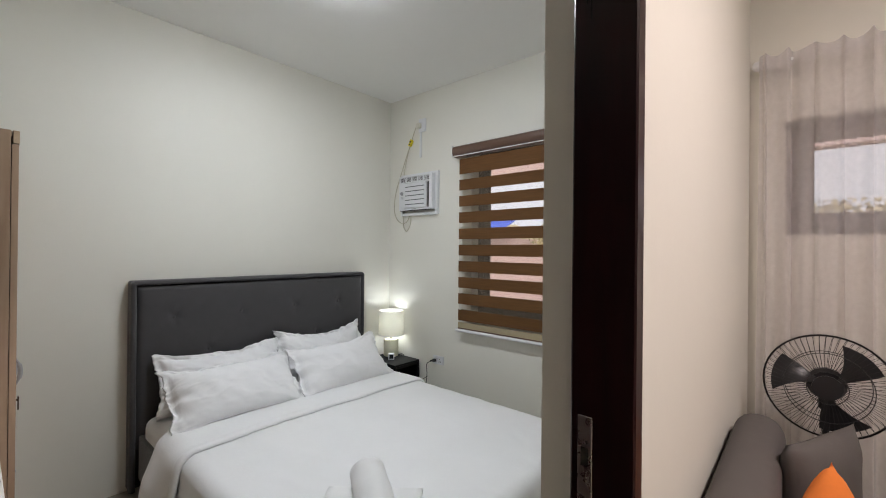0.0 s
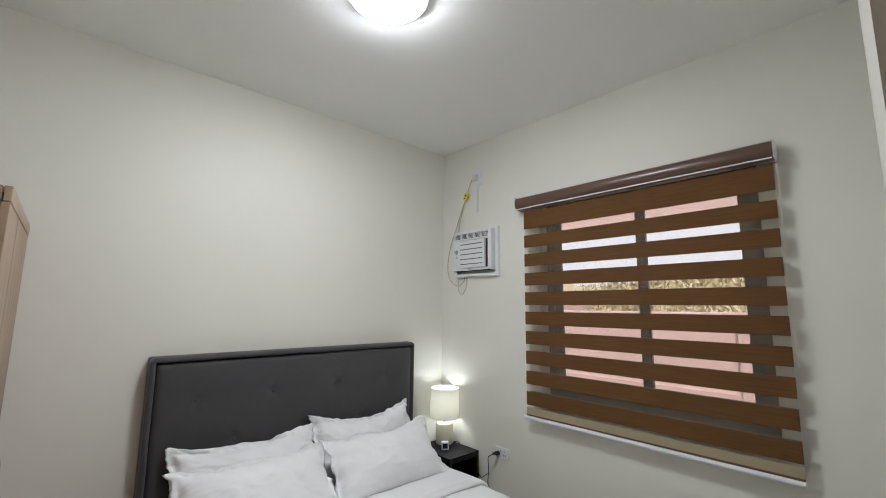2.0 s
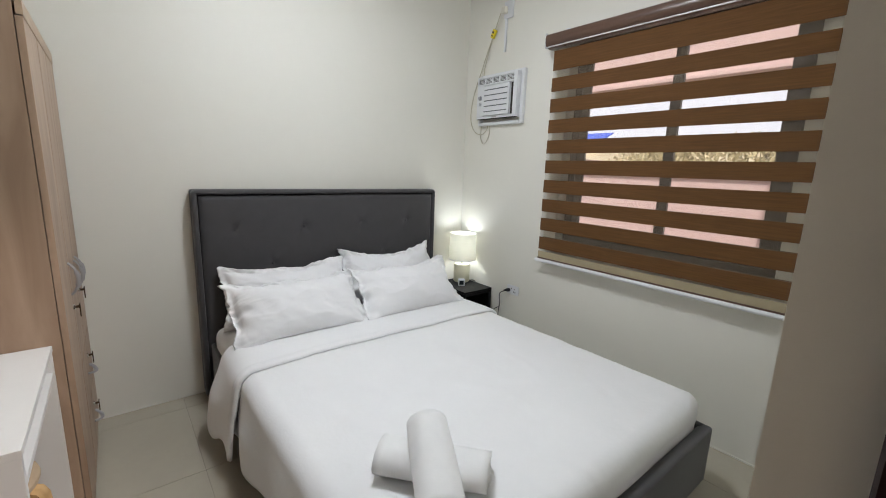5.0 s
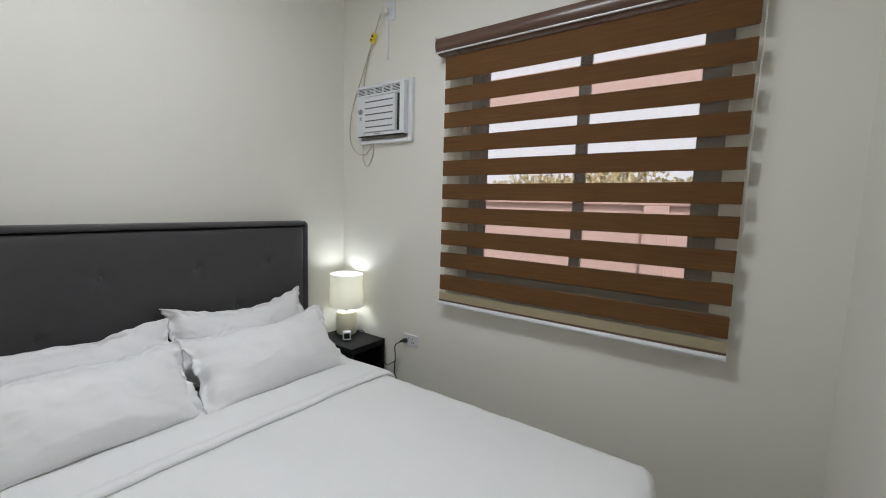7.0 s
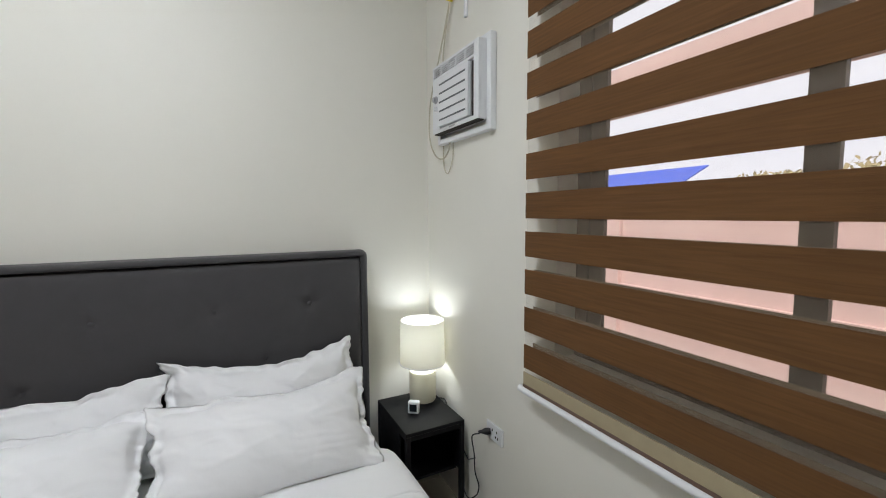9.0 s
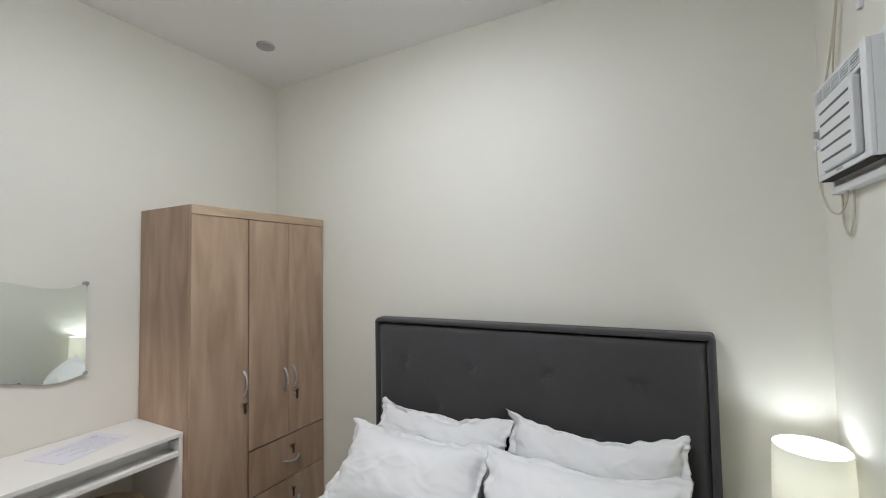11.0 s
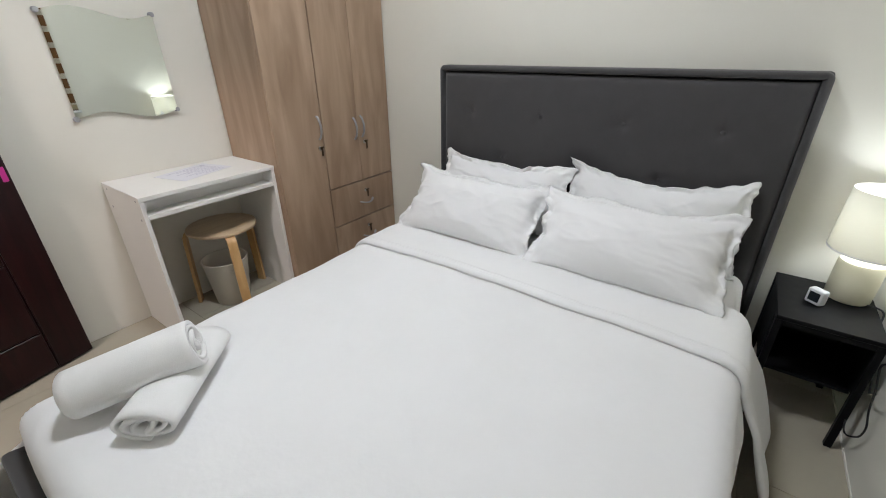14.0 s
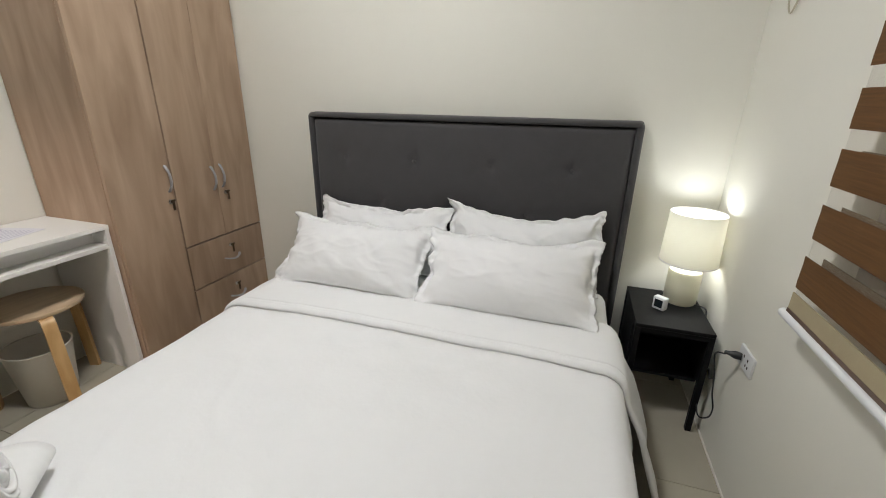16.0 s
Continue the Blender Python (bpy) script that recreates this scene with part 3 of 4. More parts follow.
part("cable", tube(smooth_path([(-2.375, N - 0.045, 0.34), (-2.42, N - 0.04, 0.31), (-2.46, N - 0.03, 0.285), (-2.5, N - 0.025, 0.30)], 6), 0.0028, 8), BLACK_PL, cordb, "", 60)

# ---- bed ----
bed = thing("bed", (-1.8, 1.395, 0), "double bed with charcoal upholstered frame and tall headboard", "bed")
HY0, HY1, HZ = 0.588, 2.213, 1.207
part("headboard_back", boxes((-2.914, HY0, 0.02, -2.862, HY1, HZ), bevel=0.012, seg=2), FELT, bed, "", 50)
bw = 0.03


def border():
    """Padded roll up one side, round both top corners and down the other side."""
    rc = 0.026
    path = [(HY0, 0.02, 1, 0), (HY0, 0.6, 1, 0)]
    for cy, start in ((HY0 + rc, 180), (HY1 - rc, 90)):
        for i in range(9):
            a = radians(start - 90 * i / 8)
            path.append((cy + rc * math.cos(a), HZ - rc + rc * math.sin(a), -math.cos(a), -math.sin(a)))
    path += [(HY1, 0.6, -1, 0), (HY1, 0.02, -1, 0)]
    prof_ = [(0.0, -2.866), (0.0, -2.834), (0.003, -2.824), (0.009, -2.8165), (0.016, -2.815), (0.023, -2.818), (0.028, -2.826), (0.03, -2.838), (0.03, -2.866)]
    bm = bmesh.new()
    rings = [[bm.verts.new((x, y + ny * min(o, rc * 0.98 if ny and nz else o), z + nz * min(o, rc * 0.98 if ny and nz else o))) for o, x in prof_] for y, z, ny, nz in path]
    for a, b in zip(rings, rings[1:]):
        for i in range(len(prof_) - 1):
            bm.faces.new((a[i], a[i + 1], b[i + 1], b[i]))
    bmesh.ops.recalc_face_normals(bm, faces=bm.faces[:])
    return bm


part("headboard_border", border(), FELT, bed, "padded headboard border", 50)
BUT = [(HY0 + 1.615 * f, 0.985) for f in (0.13, 0.37, 0.61, 0.84)] + [(HY0 + 1.615 * f, 0.765) for f in (0.25, 0.49, 0.725)]
py0, py1, pz0, pz1 = HY0 + bw + 0.003, HY1 - bw - 0.003, 0.25, HZ - bw - 0.003


def hb(u, v):
    y, z = py0 + (py1 - py0) * u, pz0 + (pz1 - pz0) * v
    edge = min(y - py0, py1 - y, pz1 - z, z - pz0)
    x = -2.836 + 0.0185 * (1 - math.exp(-edge / 0.007)) + 0.012 * (1 - math.exp(-edge / 0.06))
    for by, bz in BUT:
        d2 = (y - by) ** 2 + (z - bz) ** 2
        star = 0.5 + 0.5 * math.cos(5 * math.atan2(z - bz, y - by) + by * 9)
        x -= 0.013 * math.exp(-d2 / 0.0006) + (0.003 + 0.004 * star) * math.exp(-d2 / 0.005)
    return Vector((x, y, z))


part("headboard_panel", sheet(hb, 150, 84), FELT, bed, "tufted padded headboard panel", 180)
for by, bz in BUT:
    part("button", turned(lathe([(0.012, 0), (0.011, 0.003), (0.006, 0.006), (0, 0.007)], n=16), Matrix.Translation((-2.8255, by, bz)) @ Matrix.Rotation(math.pi / 2, 4, "Y")), FELT, bed, "", 60)
for y0, y1 in ((0.63, 0.675), (2.115, 2.16)):
    part("side_rail", boxes((-2.83, y0, 0.08, -0.80, y1, 0.335), bevel=0.012, seg=3), FELT, bed, "", 50)
part("foot_rail", boxes((-0.825, 0.63, 0.08, -0.775, 2.16, 0.335), bevel=0.014, seg=3), FELT, bed, "", 50)
for lx in (-2.7, -0.86):
    for ly in (0.69, 2.1):
        part("leg", lathe([(0.018, 0), (0.026, 0.1), (0, 0.1)], (lx, ly, 0), 14), BLACK_PL, bed, "", 40)
mattress = thing("mattress", (-1.83, 1.395, 0.2), "thick mattress in a white fitted sheet on the bed", "mattress")
part("mattress_body", boxes((-2.8, 0.645, 0.2, -0.85, 2.165, 0.439), bevel=0.052, seg=4), LINEN, mattress, "", 60)

# duvet: closed over the foot, hanging at the sides
duvet = thing("duvet", (-1.6, 1.395, 0.2), "smooth white cotton duvet with turned-down top edge", "duvet")
DX0, DX1 = -2.42, -0.835
TOP = 0.448


def wob(x, y, s=1.0):
    return noise.noise(Vector((x * s, y * s, 0.3)))


def drape(x, s, lift=0.0, hang_l=0.30, hang_r=0.27):
    """Place across the bed: s from -1 to 1 runs down one side, over the top and down the other."""
    half, mid, r = 0.775, 1.405, 0.06
    side = hang_r if s > 0 else hang_l
    total = half - r + r * math.pi / 2 + side
    d = abs(s) * total
    sg = 1 if s > 0 else -1
    z0 = TOP + lift + 0.008 * wob(x, s * 1.2, 2.2) + 0.004 * wob(x * 1.5, s, 6) + 0.0035 * max(0.0, 1 - 3 * abs(wob(x * 0.7 + 0.4 * s, s * 1.3 - 0.3 * x, 3.1))) ** 2 - 0.012 * s * s
    rr = r + lift
    if d < half - r:
        return Vector((x, mid + sg * d, z0))
    a = (d - (half - r)) / r
    if a < math.pi / 2:
        return Vector((x, mid + sg * (half - r + rr * math.sin(a)), z0 - rr + rr * math.cos(a)))
    h = d - (half - r) - r * math.pi / 2
    ripple = (0.014 * math.sin(x * 15 + sg) + 0.018 * wob(x, s, 4.0) + 0.012) * min(1, h / 0.12)
    return Vector((x, mid + sg * (half - r + rr + ripple + (0.15 if s > 0 else 0.05) * h), z0 - rr - h))


def duvet_f(u, v):
    foot = 0.13
    L = DX1 - DX0 - 0.06
    d = u * (L + 0.06 * math.pi / 2 + foot)
    s = 2 * v - 1
    if d < L:
        return drape(DX0 + d, s, 0, 0.25, 0.27)
    a = (d - L) / 0.06
    edge = max(0.0, (abs(s) - 0.62) / 0.38)
    if a < math.pi / 2:
        x, dz = DX0 + L + 0.06 * math.sin(a), 0.06 * (1 - math.cos(a))
    else:
        x, dz = DX1 + 0.004 * math.sin(9 * s), 0.06 + d - L - 0.06 * math.pi / 2
    p = drape(x, s, 0, 0.25 - 0.15 * min(1, a), 0.27 - 0.2 * min(1, a))
    k = min(1.0, a / 1.57)
    mid = 1.405
    p.y = mid + (p.y - mid) * (1 - 0.035 * k * edge)
    p.x -= 0.05 * k * edge ** 2
    p.z = max(p.z - dz * (1 - 0.6 * edge), 0.2)
    return p


part("cover", thicken(sheet(duvet_f, 130, 150), -0.012), LINEN, duvet, "", 180)


def fold_f(u, v):
    s = 2 * v - 1
    x = -2.43 + (0.315 + 0.07 * max(0, abs(s) - 0.35)) * u + 0.012 * wob(v * 3, 1.0)
    lift = 0.011 + 0.009 * math.sin(math.pi * min(1, u * 1.02) * 0.75) ** 0.6 - (0.006 if 0.88 < u < 0.91 else 0) - (0.009 if u > 0.99 else 0)
    p = drape(x, s, lift, 0.27, 0.36)
    h = max(0, abs(s) - 0.72)
    p.x += 0.05 * h * math.sin(7 * u)
    p.y += 0.28 * h if s > 0 else -0.14 * h
    p.z += 0.05 * h * math.sin(11 * u)
    return p


part("turned_edge", thicken(sheet(fold_f, 48, 110), -0.012), LINEN, duvet, "folded-back top edge of the duvet", 180)


# ---- pillows ----
def pillow(y0, y1, height, thick, foot, lean, seed, label, sag=0.02):
    """foot: (x, z) of the lower edge; lean: degrees back from upright."""
    w = (y1 - y0) / 2
    yc = (y0 + y1) / 2
    a = radians(lean)
    up, nor = Vector((-math.sin(a), 0, math.cos(a))), Vector((math.cos(a), 0, math.sin(a)))
    p = thing("pillow", (foot[0], yc, foot[1]), label, "pillow", "pillows on the bed")
    origin = Vector((foot[0], yc, foot[1])) + up * (height / 2)
    fl = 0.03

    def side(sign):
        def f(u, v):
            s, t = 2 * u - 1, 2 * v - 1
            X, Z = s * w, t * height / 2
            ix, iz = max(0.0, 1 - abs(X) / (w - fl)), max(0.0, 1 - abs(Z) / (height / 2 - (fl if t > 0 else 0.012)))
            body = (1 - (1 - ix) ** 2.4) ** 0.52 * (1 - (1 - iz) ** 2.4) ** 0.52 if ix > 0 and iz > 0 else 0.0
            q = Vector((s * 1.3 + seed * 3.1, t * 1.0, seed * 1.7))
            wr = noise.noise(q * 1.6) * 0.012 + noise.noise(Vector((s * 5 + 2 * t + seed, t * 2.2, seed))) * 0.009
            near = math.exp(-((abs(s) - 0.86) / 0.1) ** 2)
            wr += near * 0.014 * math.sin(t * 13 + seed * 2 + s * 3) * (0.6 + 0.8 * noise.noise(Vector((s, t * 4, seed))))
            for k, amp in ((2.1, 0.006), (4.3, 0.0045)):
                ridge = 1 - abs(noise.noise(Vector((s * k * 0.7 + t * 0.9 + seed * 2, t * k * 0.9 - s * 0.6, seed + k)))) * 2.2
                wr += amp * max(0.0, ridge) ** 4 * (0.4 + 0.6 * abs(s))
            rim = min(1.0, 12 * min(1 - abs(s), 1 - abs(t)))
            d = sign * (thick / 2 * body + 0.003 * rim) + wr * (0.3 + 0.7 * body)
            edge = 1 - min(1, 4 * body)
            d += edge * 0.016 * (math.sin(6 * s + 4 * t + seed) + noise.noise(Vector((s * 4, t * 4, seed))) + 0.7 * noise.noise(Vector((s * 11, t * 9, seed))))
            droop = -sag * math.cos(s * math.pi / 2) * (t > 0) * t
            pinch = 1 - 0.075 * math.cos(t * math.pi / 2)
            pz = 1 - 0.06 * math.cos(s * math.pi / 2)
            Z += (0.02 * noise.noise(Vector((s * 3.3, t * 1.1, seed * 2.2))) + 0.01 * noise.noise(Vector((s * 9, t, seed)))) * (1 - body) * (t > -0.5) + 0.012 * max(0.0, abs(s) - 0.9) * 10 * noise.noise(Vector((s * 9, t * 7, seed)))
            X += 0.02 * max(0.0, abs(s) - 0.7) * 3.3 * noise.noise(Vector((s * 3, t * 3.4, seed * 1.9))) + 0.008 * max(0.0, abs(s) - 0.8) * 5 * noise.noise(Vector((s * 5, t * 11, seed)))
            lo = 0.03 * max(0, -t - 0.8) * 5
            return origin + Vector((0, 1, 0)) * X * pinch + up * (Z * pz + droop) + nor * (d + lo * 0.2)
        return sheet(f, 96, 64)
    bm = merge(side(1), side(-1))
    bmesh.ops.remove_doubles(bm, verts=bm.verts, dist=0.0003)
    bmesh.ops.recalc_face_normals(bm, faces=bm.faces[:])
    part("pillowcase", bm, LINEN, p, "", 180)
    return p


pillow(0.67, 1.42, 0.352, 0.15, (-2.655, 0.45), 18, 1.0, "white oxford-edged pillow propped against the headboard", 0.03)
pillow(1.385, 2.125, 0.396, 0.15, (-2.665, 0.45), 16, 2.3, "white oxford-edged pillow leaning upright on the headboard", 0.065)
pillow(0.65, 1.395, 0.38, 0.245, (-2.34, 0.45), 43, 3.7, "white creased pillow leaning in front of another pillow")
pillow(1.365, 2.115, 0.39, 0.245, (-2.33, 0.45), 43, 5.2, "wide white creased pillow leaning on the pillow behind")


# ---- towels ----
def towel(centre, length, rx, rz, yaw, turns, tilt, label, seed):
    t = thing("rolled_towel", centre, label, "towel", "rolled towels on the bed")
    m = Matrix.Translation(centre) @ Matrix.Rotation(radians(yaw), 4, "Z") @ Matrix.Rotation(radians(tilt), 4, "Y")
    steps = int(turns * 30)

    def f(u, v):
        a = u * turns * 2 * math.pi
        k = 0.07 + 0.93 * u
        bulge = 1 + 0.02 * math.sin(math.pi * v) + 0.03 * noise.noise(Vector((math.cos(a) * 1.2, math.sin(a) * 1.2, v * 3 + seed)))
        end = 0.012 * math.sin(a * 1.3 + seed) * (2 * v - 1)
        z = rz * k * math.sin(a - 1.2) * bulge
        return m @ Vector((length * (v - 0.5) + end * (1 - u), rx * k * math.cos(a - 1.2) * bulge, z))
    part("towel_roll", thicken(sheet(f, steps, 14), -0.0105), TERRY, t, "", 180)
    return t


towel((-1.14, 0.945, 0.502), 0.335, 0.074, 0.036, 40, 2.94, 0, "white terry towel rolled flat on the bed", 1.0)
towel((-1.07, 0.888, 0.558), 0.295, 0.06, 0.057, 152, 3.94, -12, "white terry towel roll resting across another", 2.0)

# ---- nightstand, lamp, clock ----
ns = thing("nightstand", (-2.655, 2.4, 0), "small black metal nightstand beside the bed", "nightstand")
NX0, NX1, NY0, NY1 = -2.85, -2.48, 2.258, 2.54
part("top", boxes((NX0, NY0, 0.444, NX1, NY1, 0.46), bevel=0.002), BLACK, ns)
for lx in (NX0, NX1 - 0.022):
    for ly in (NY0, NY1 - 0.022):
        part("leg", boxes((lx, ly, 0, lx + 0.022, ly + 0.022, 0.444), bevel=0.002), BLACK, ns)
part("back_panel", boxes((NX0 + 0.004, NY0 + 0.022, 0.215, NX0 + 0.014, NY1 - 0.022, 0.444)), BLACK, ns)
part("side_panel", boxes((NX0 + 0.022, NY0 + 0.004, 0.215, NX1 - 0.09, NY0 + 0.012, 0.424)), BLACK, ns)
part("side_panel", boxes((NX0 + 0.022, NY1 - 0.012, 0.215, NX1 - 0.022, NY1 - 0.004, 0.444)), BLACK, ns)
part("apron", boxes((NX0 + 0.022, NY0 + 0.003, 0.424, NX1 - 0.022, NY0 + 0.015, 0.444)), BLACK, ns)
part("apron", boxes((NX1 - 0.015, NY0 + 0.022, 0.424, NX1 - 0.003, NY1 - 0.022, 0.444)), BLACK, ns)
part("lower_shelf", boxes((NX0 + 0.014, NY0 + 0.012, 0.203, NX1 - 0.06, NY1 - 0.012, 0.215)), BLACK, ns)
LX, LY = -2.757, 2.461
tl = thing("table_lamp", (LX, LY, 0.46), "cream ceramic table lamp with lit drum shade", "lamp")
part("base", lathe([(0, 0), (0.06, 0), (0.065, 0.006), (0.066, 0.08), (0.065, 0.14), (0.061, 0.148), (0.01, 0.15), (0.01, 0.23), (0, 0.23)], (LX, LY, 0.46), 40), CERAMIC, tl, "cylindrical cream ceramic base", 40)
part("shade", lathe([(0.112, 0.188), (0.105, 0.4), (0.1035, 0.4), (0.1105, 0.188)], (LX, LY, 0.46), 48, True), SHADE, tl, "lit cream fabric drum shade", 40)
ring = part("shade_ring", lathe([(0.113, 0.186), (0.1135, 0.192), (0.110, 0.192), (0.110, 0.186)], (LX, LY, 0.46), 48, True), LINEN, tl)
part("bulb", lathe([(0, 0.335), (0.018, 0.33), (0.026, 0.31), (0.026, 0.3), (0.013, 0.262), (0.012, 0.25), (0, 0.25)], (LX, LY, 0.46), 20), BULB, tl, "", 60).visible_shadow = False
clock = thing("alarm_clock", (-2.645, 2.375, 0.46), "small white cube clock with dark display", "clock")
CM = pose(-2.645, 2.365, 0.488, 0, 0, -38) @ pose(0, 0, 0, 0, 0, 90)
part("case", turned(boxes((-0.026, -0.016, -0.028, 0.026, 0.016, 0.028), bevel=0.006, seg=3), CM), WHITE_PL, clock, "", 40)
part("display", turned(boxes((-0.017, -0.0168, -0.016, 0.017, -0.0158, 0.018)), CM), LCD, clock, "dark display")

# ---- wardrobe ----
wr = thing("wardrobe", (-2.475, -0.12, 0), "pale oak laminate wardrobe with three doors and two drawers", "wardrobe")
WX0, WX1, WY0, WY1, WZ = -2.915, -2.072, -0.335, 0.088, 1.802
part("side_panel", boxes((WX1 - 0.018, WY0, 0, WX1, WY1 - 0.002, WZ), bevel=0.001), OAK, wr)
part("side_panel", boxes((WX0, WY0, 0, WX0 + 0.018, WY1 - 0.001, WZ - 0.05)), OAK, wr)
part("top_panel", boxes((WX0, WY0, WZ - 0.018, WX1 - 0.0185, WY1 + 0.002, WZ - 0.001)), OAK, wr)
part("plinth", boxes((WX0 + 0.019, WY1 - 0.05, 0, WX1 - 0.019, WY1 - 0.03, 0.058)), OAK, wr)
part("back_panel", boxes((WX0 + 0.019, WY0, 0.06, WX1 - 0.019, WY0 + 0.01, WZ - 0.02)), OAK, wr)
part("cornice", boxes((WX0, WY1 + 0.003, 1.757, WX1 - 0.001, WY1 + 0.02, WZ), bevel=0.0015), OAK_EDGE, wr, "light oak top rail")
# dark sheet behind the fronts, so door and drawer gaps are shaded by colour
part("inner_shadow", boxes((WX0 + 0.02, WY1 - 0.012, 0.06, WX1 - 0.02, WY1 - 0.006, 1.757)), GAP_SHADE, wr)
xm, xd = -2.375, -2.637


def arch_handle(parent, x, z, upright=True, length=0.125):
    pts = []
    for i in range(15):
        s = i / 14
        off, out = (s - 0.5) * length, 0.026 * math.sin(math.pi * s) ** 0.7
        pts.append((x, WY1 + 0.018 + out, z + off) if upright else (x + off, WY1 + 0.018 + out, z - 0.012 * math.sin(math.pi * s)))
    return part("handle", tube(pts, 0.0075, 8, 0.6), GREY_HANDLE, parent, "arched grey handle", 60)


def lock_key(parent, x, z):
    part("lock", turned(lathe([(0.011, 0), (0.011, 0.004), (0.008, 0.006), (0, 0.006)], n=16), Matrix.Translation((x, WY1 + 0.018, z)) @ Matrix.Rotation(-math.pi / 2, 4, "X")), STEEL, parent, "", 40)
    part("key", boxes((x - 0.0015, WY1 + 0.02, z - 0.005, x + 0.0015, WY1 + 0.038, z + 0.005), (x - 0.006, WY1 + 0.036, z - 0.04, x + 0.006, WY1 + 0.04, z + 0.006), (x - 0.012, WY1 + 0.036, z + 0.004, x + 0.012, WY1 + 0.04, z + 0.012), bevel=0.001), BRASS, parent, "hanging key")


for x0, x1, z0, z1, hx, hz, kx, kz in ((xm + 0.004, WX1 - 0.001, 0.06, 1.754, -2.348, 0.9, -2.342, 0.79), (xd + 0.0008, xm - 0.004, 0.54, 1.754, -2.608, 0.86, 0, 0), (WX0 + 0.003, xd - 0.0008, 0.54, 1.754, -2.667, 0.865, -2.682, 0.772)):
    d = part("door", boxes((x0, WY1, z0, x1, WY1 + 0.018, z1), bevel=0.0012), OAK, wr)
    arch_handle(d, hx, hz)
    if kx:
        lock_key(d, kx, kz)
for z0, z1 in ((0.297, 0.533), (0.06, 0.291)):
    d = part("drawer", boxes((WX0 + 0.003, WY1, z0, xm - 0.004, WY1 + 0.018, z1), bevel=0.0012), OAK, wr)
    arch_handle(d, -2.655, z0 + 0.105, False, 0.11)
    lock_key(d, -2.655, z1 - 0.065)

# ---- desk and what is by it ----
desk = thing("desk", (-1.76, -0.14, 0), "small white laminate desk with open shelf under its top", "desk")
KX0, KX1, KY0, KY1 = -2.069, -1.437, -0.34, 0.062
part("top", boxes((KX0, KY0, 0.727, KX1, KY1, 0.745), bevel=0.001), LAMINATE, desk)
for x0, x1 in ((KX0 + 0.001, KX0 + 0.018), (KX1 - 0.018, KX1 - 0.001)):
    part("side_panel", boxes((x0, KY0, 0, x1, KY1 - 0.002, 0.727), bevel=0.001), LAMINATE, desk)
part("shelf", boxes((KX0 + 0.018, KY0, 0.642, KX1 - 0.018, KY1 - 0.004, 0.66), bevel=0.001), LAMINATE, desk)
part("back_panel", boxes((KX0 + 0.018, KY1 - 0.1, 0.66, KX1 - 0.018, KY1 - 0.088, 0.727)), LAMINATE, desk)
for sy in (KY1 - 0.04, KY0 + 0.05):
    for sz in (0.736, 0.651):
        part("screw_cap", turned(lathe([(0.006, 0), (0.005, 0.0012), (0, 0.0012)], n=12), Matrix.Translation((KX1 - 0.0012, sy, sz - 0.012)) @ Matrix.Rotation(math.pi / 2, 4, "Y")), GREY_HANDLE, desk)
paper = thing("notice_sheet", (-1.77, -0.17, 0.745), "laminated printed sheet lying on the desk", "paper")
PM = pose(-1.775, -0.165, 0.7458, 0, 0, 16)
part("sheet", turned(boxes((-0.14, -0.1, 0, 0.14, 0.1, 0.0012)), PM), PAPER, paper)
bars = [(-0.11, 0.075 - 0.018 * i, 0.0012, -0.11 + 0.22 * (0.5 + 0.5 * ((i * 37 % 11) / 11)), 0.081 - 0.018 * i, 0.0016) for i in range(9)]
part("print", turned(boxes(*bars), PM), INK, paper, "faded lines of print")
part("stamp", turned(lathe([(0.014, 0.0012), (0.013, 0.0018), (0, 0.0018)], n=18), PM @ Matrix.Translation((-0.1, -0.06, 0))), INK, paper)

stool = thing("stool", (-1.83, -0.15, 0), "round birch bentwood stool tucked under the desk", "stool")
SC = Vector((-1.83, -0.15, 0))
part("seat", lathe([(0, 0.43), (0.165, 0.43), (0.172, 0.434), (0.174, 0.44), (0.172, 0.447), (0.166, 0.45), (0, 0.45)], SC, 48), BIRCH_TOP, stool, "round pale birch seat", 40)
for ang in (-38, 74, 200):
    a = radians(ang)
    d = Vector((math.cos(a), math.sin(a), 0))
    sidev = Vector((-d.y, d.x, 0))
    path = [SC + d * r + Vector((0, 0, z)) for r, z in ((0.06, 0.427), (0.12, 0.427), (0.16, 0.426), (0.178, 0.418), (0.187, 0.4), (0.19, 0.37), (0.196, 0.2), (0.202, 0.0))]
    bm = bmesh.new()
    rows_ = []
    for i, p in enumerate(path):
        q = path[min(i + 1, len(path) - 1)] - path[max(i - 1, 0)]
        nrm = q.normalized().cross(sidev).normalized()
        rows_.append([bm.verts.new(p + sidev * sx * 0.022 + nrm * sn * 0.008) for sx, sn in ((-1, -1), (1, -1), (1, 1), (-1, 1))])
    for r0, r1 in zip(rows_, rows_[1:]):
        for i in range(4):
            bm.faces.new((r0[i], r0[(i + 1) % 4], r1[(i + 1) % 4], r1[i]))
    bm.faces.new(rows_[0])
    bm.faces.new(rows_[-1])
    bmesh.ops.recalc_face_normals(bm, faces=bm.faces[:])
    part("leg", bm, BIRCH, stool, "bent birch leg", 50)
bin_ob = thing("waste_bin", (-1.80, -0.15, 0), "white tapered plastic waste bin under the stool", "bin")
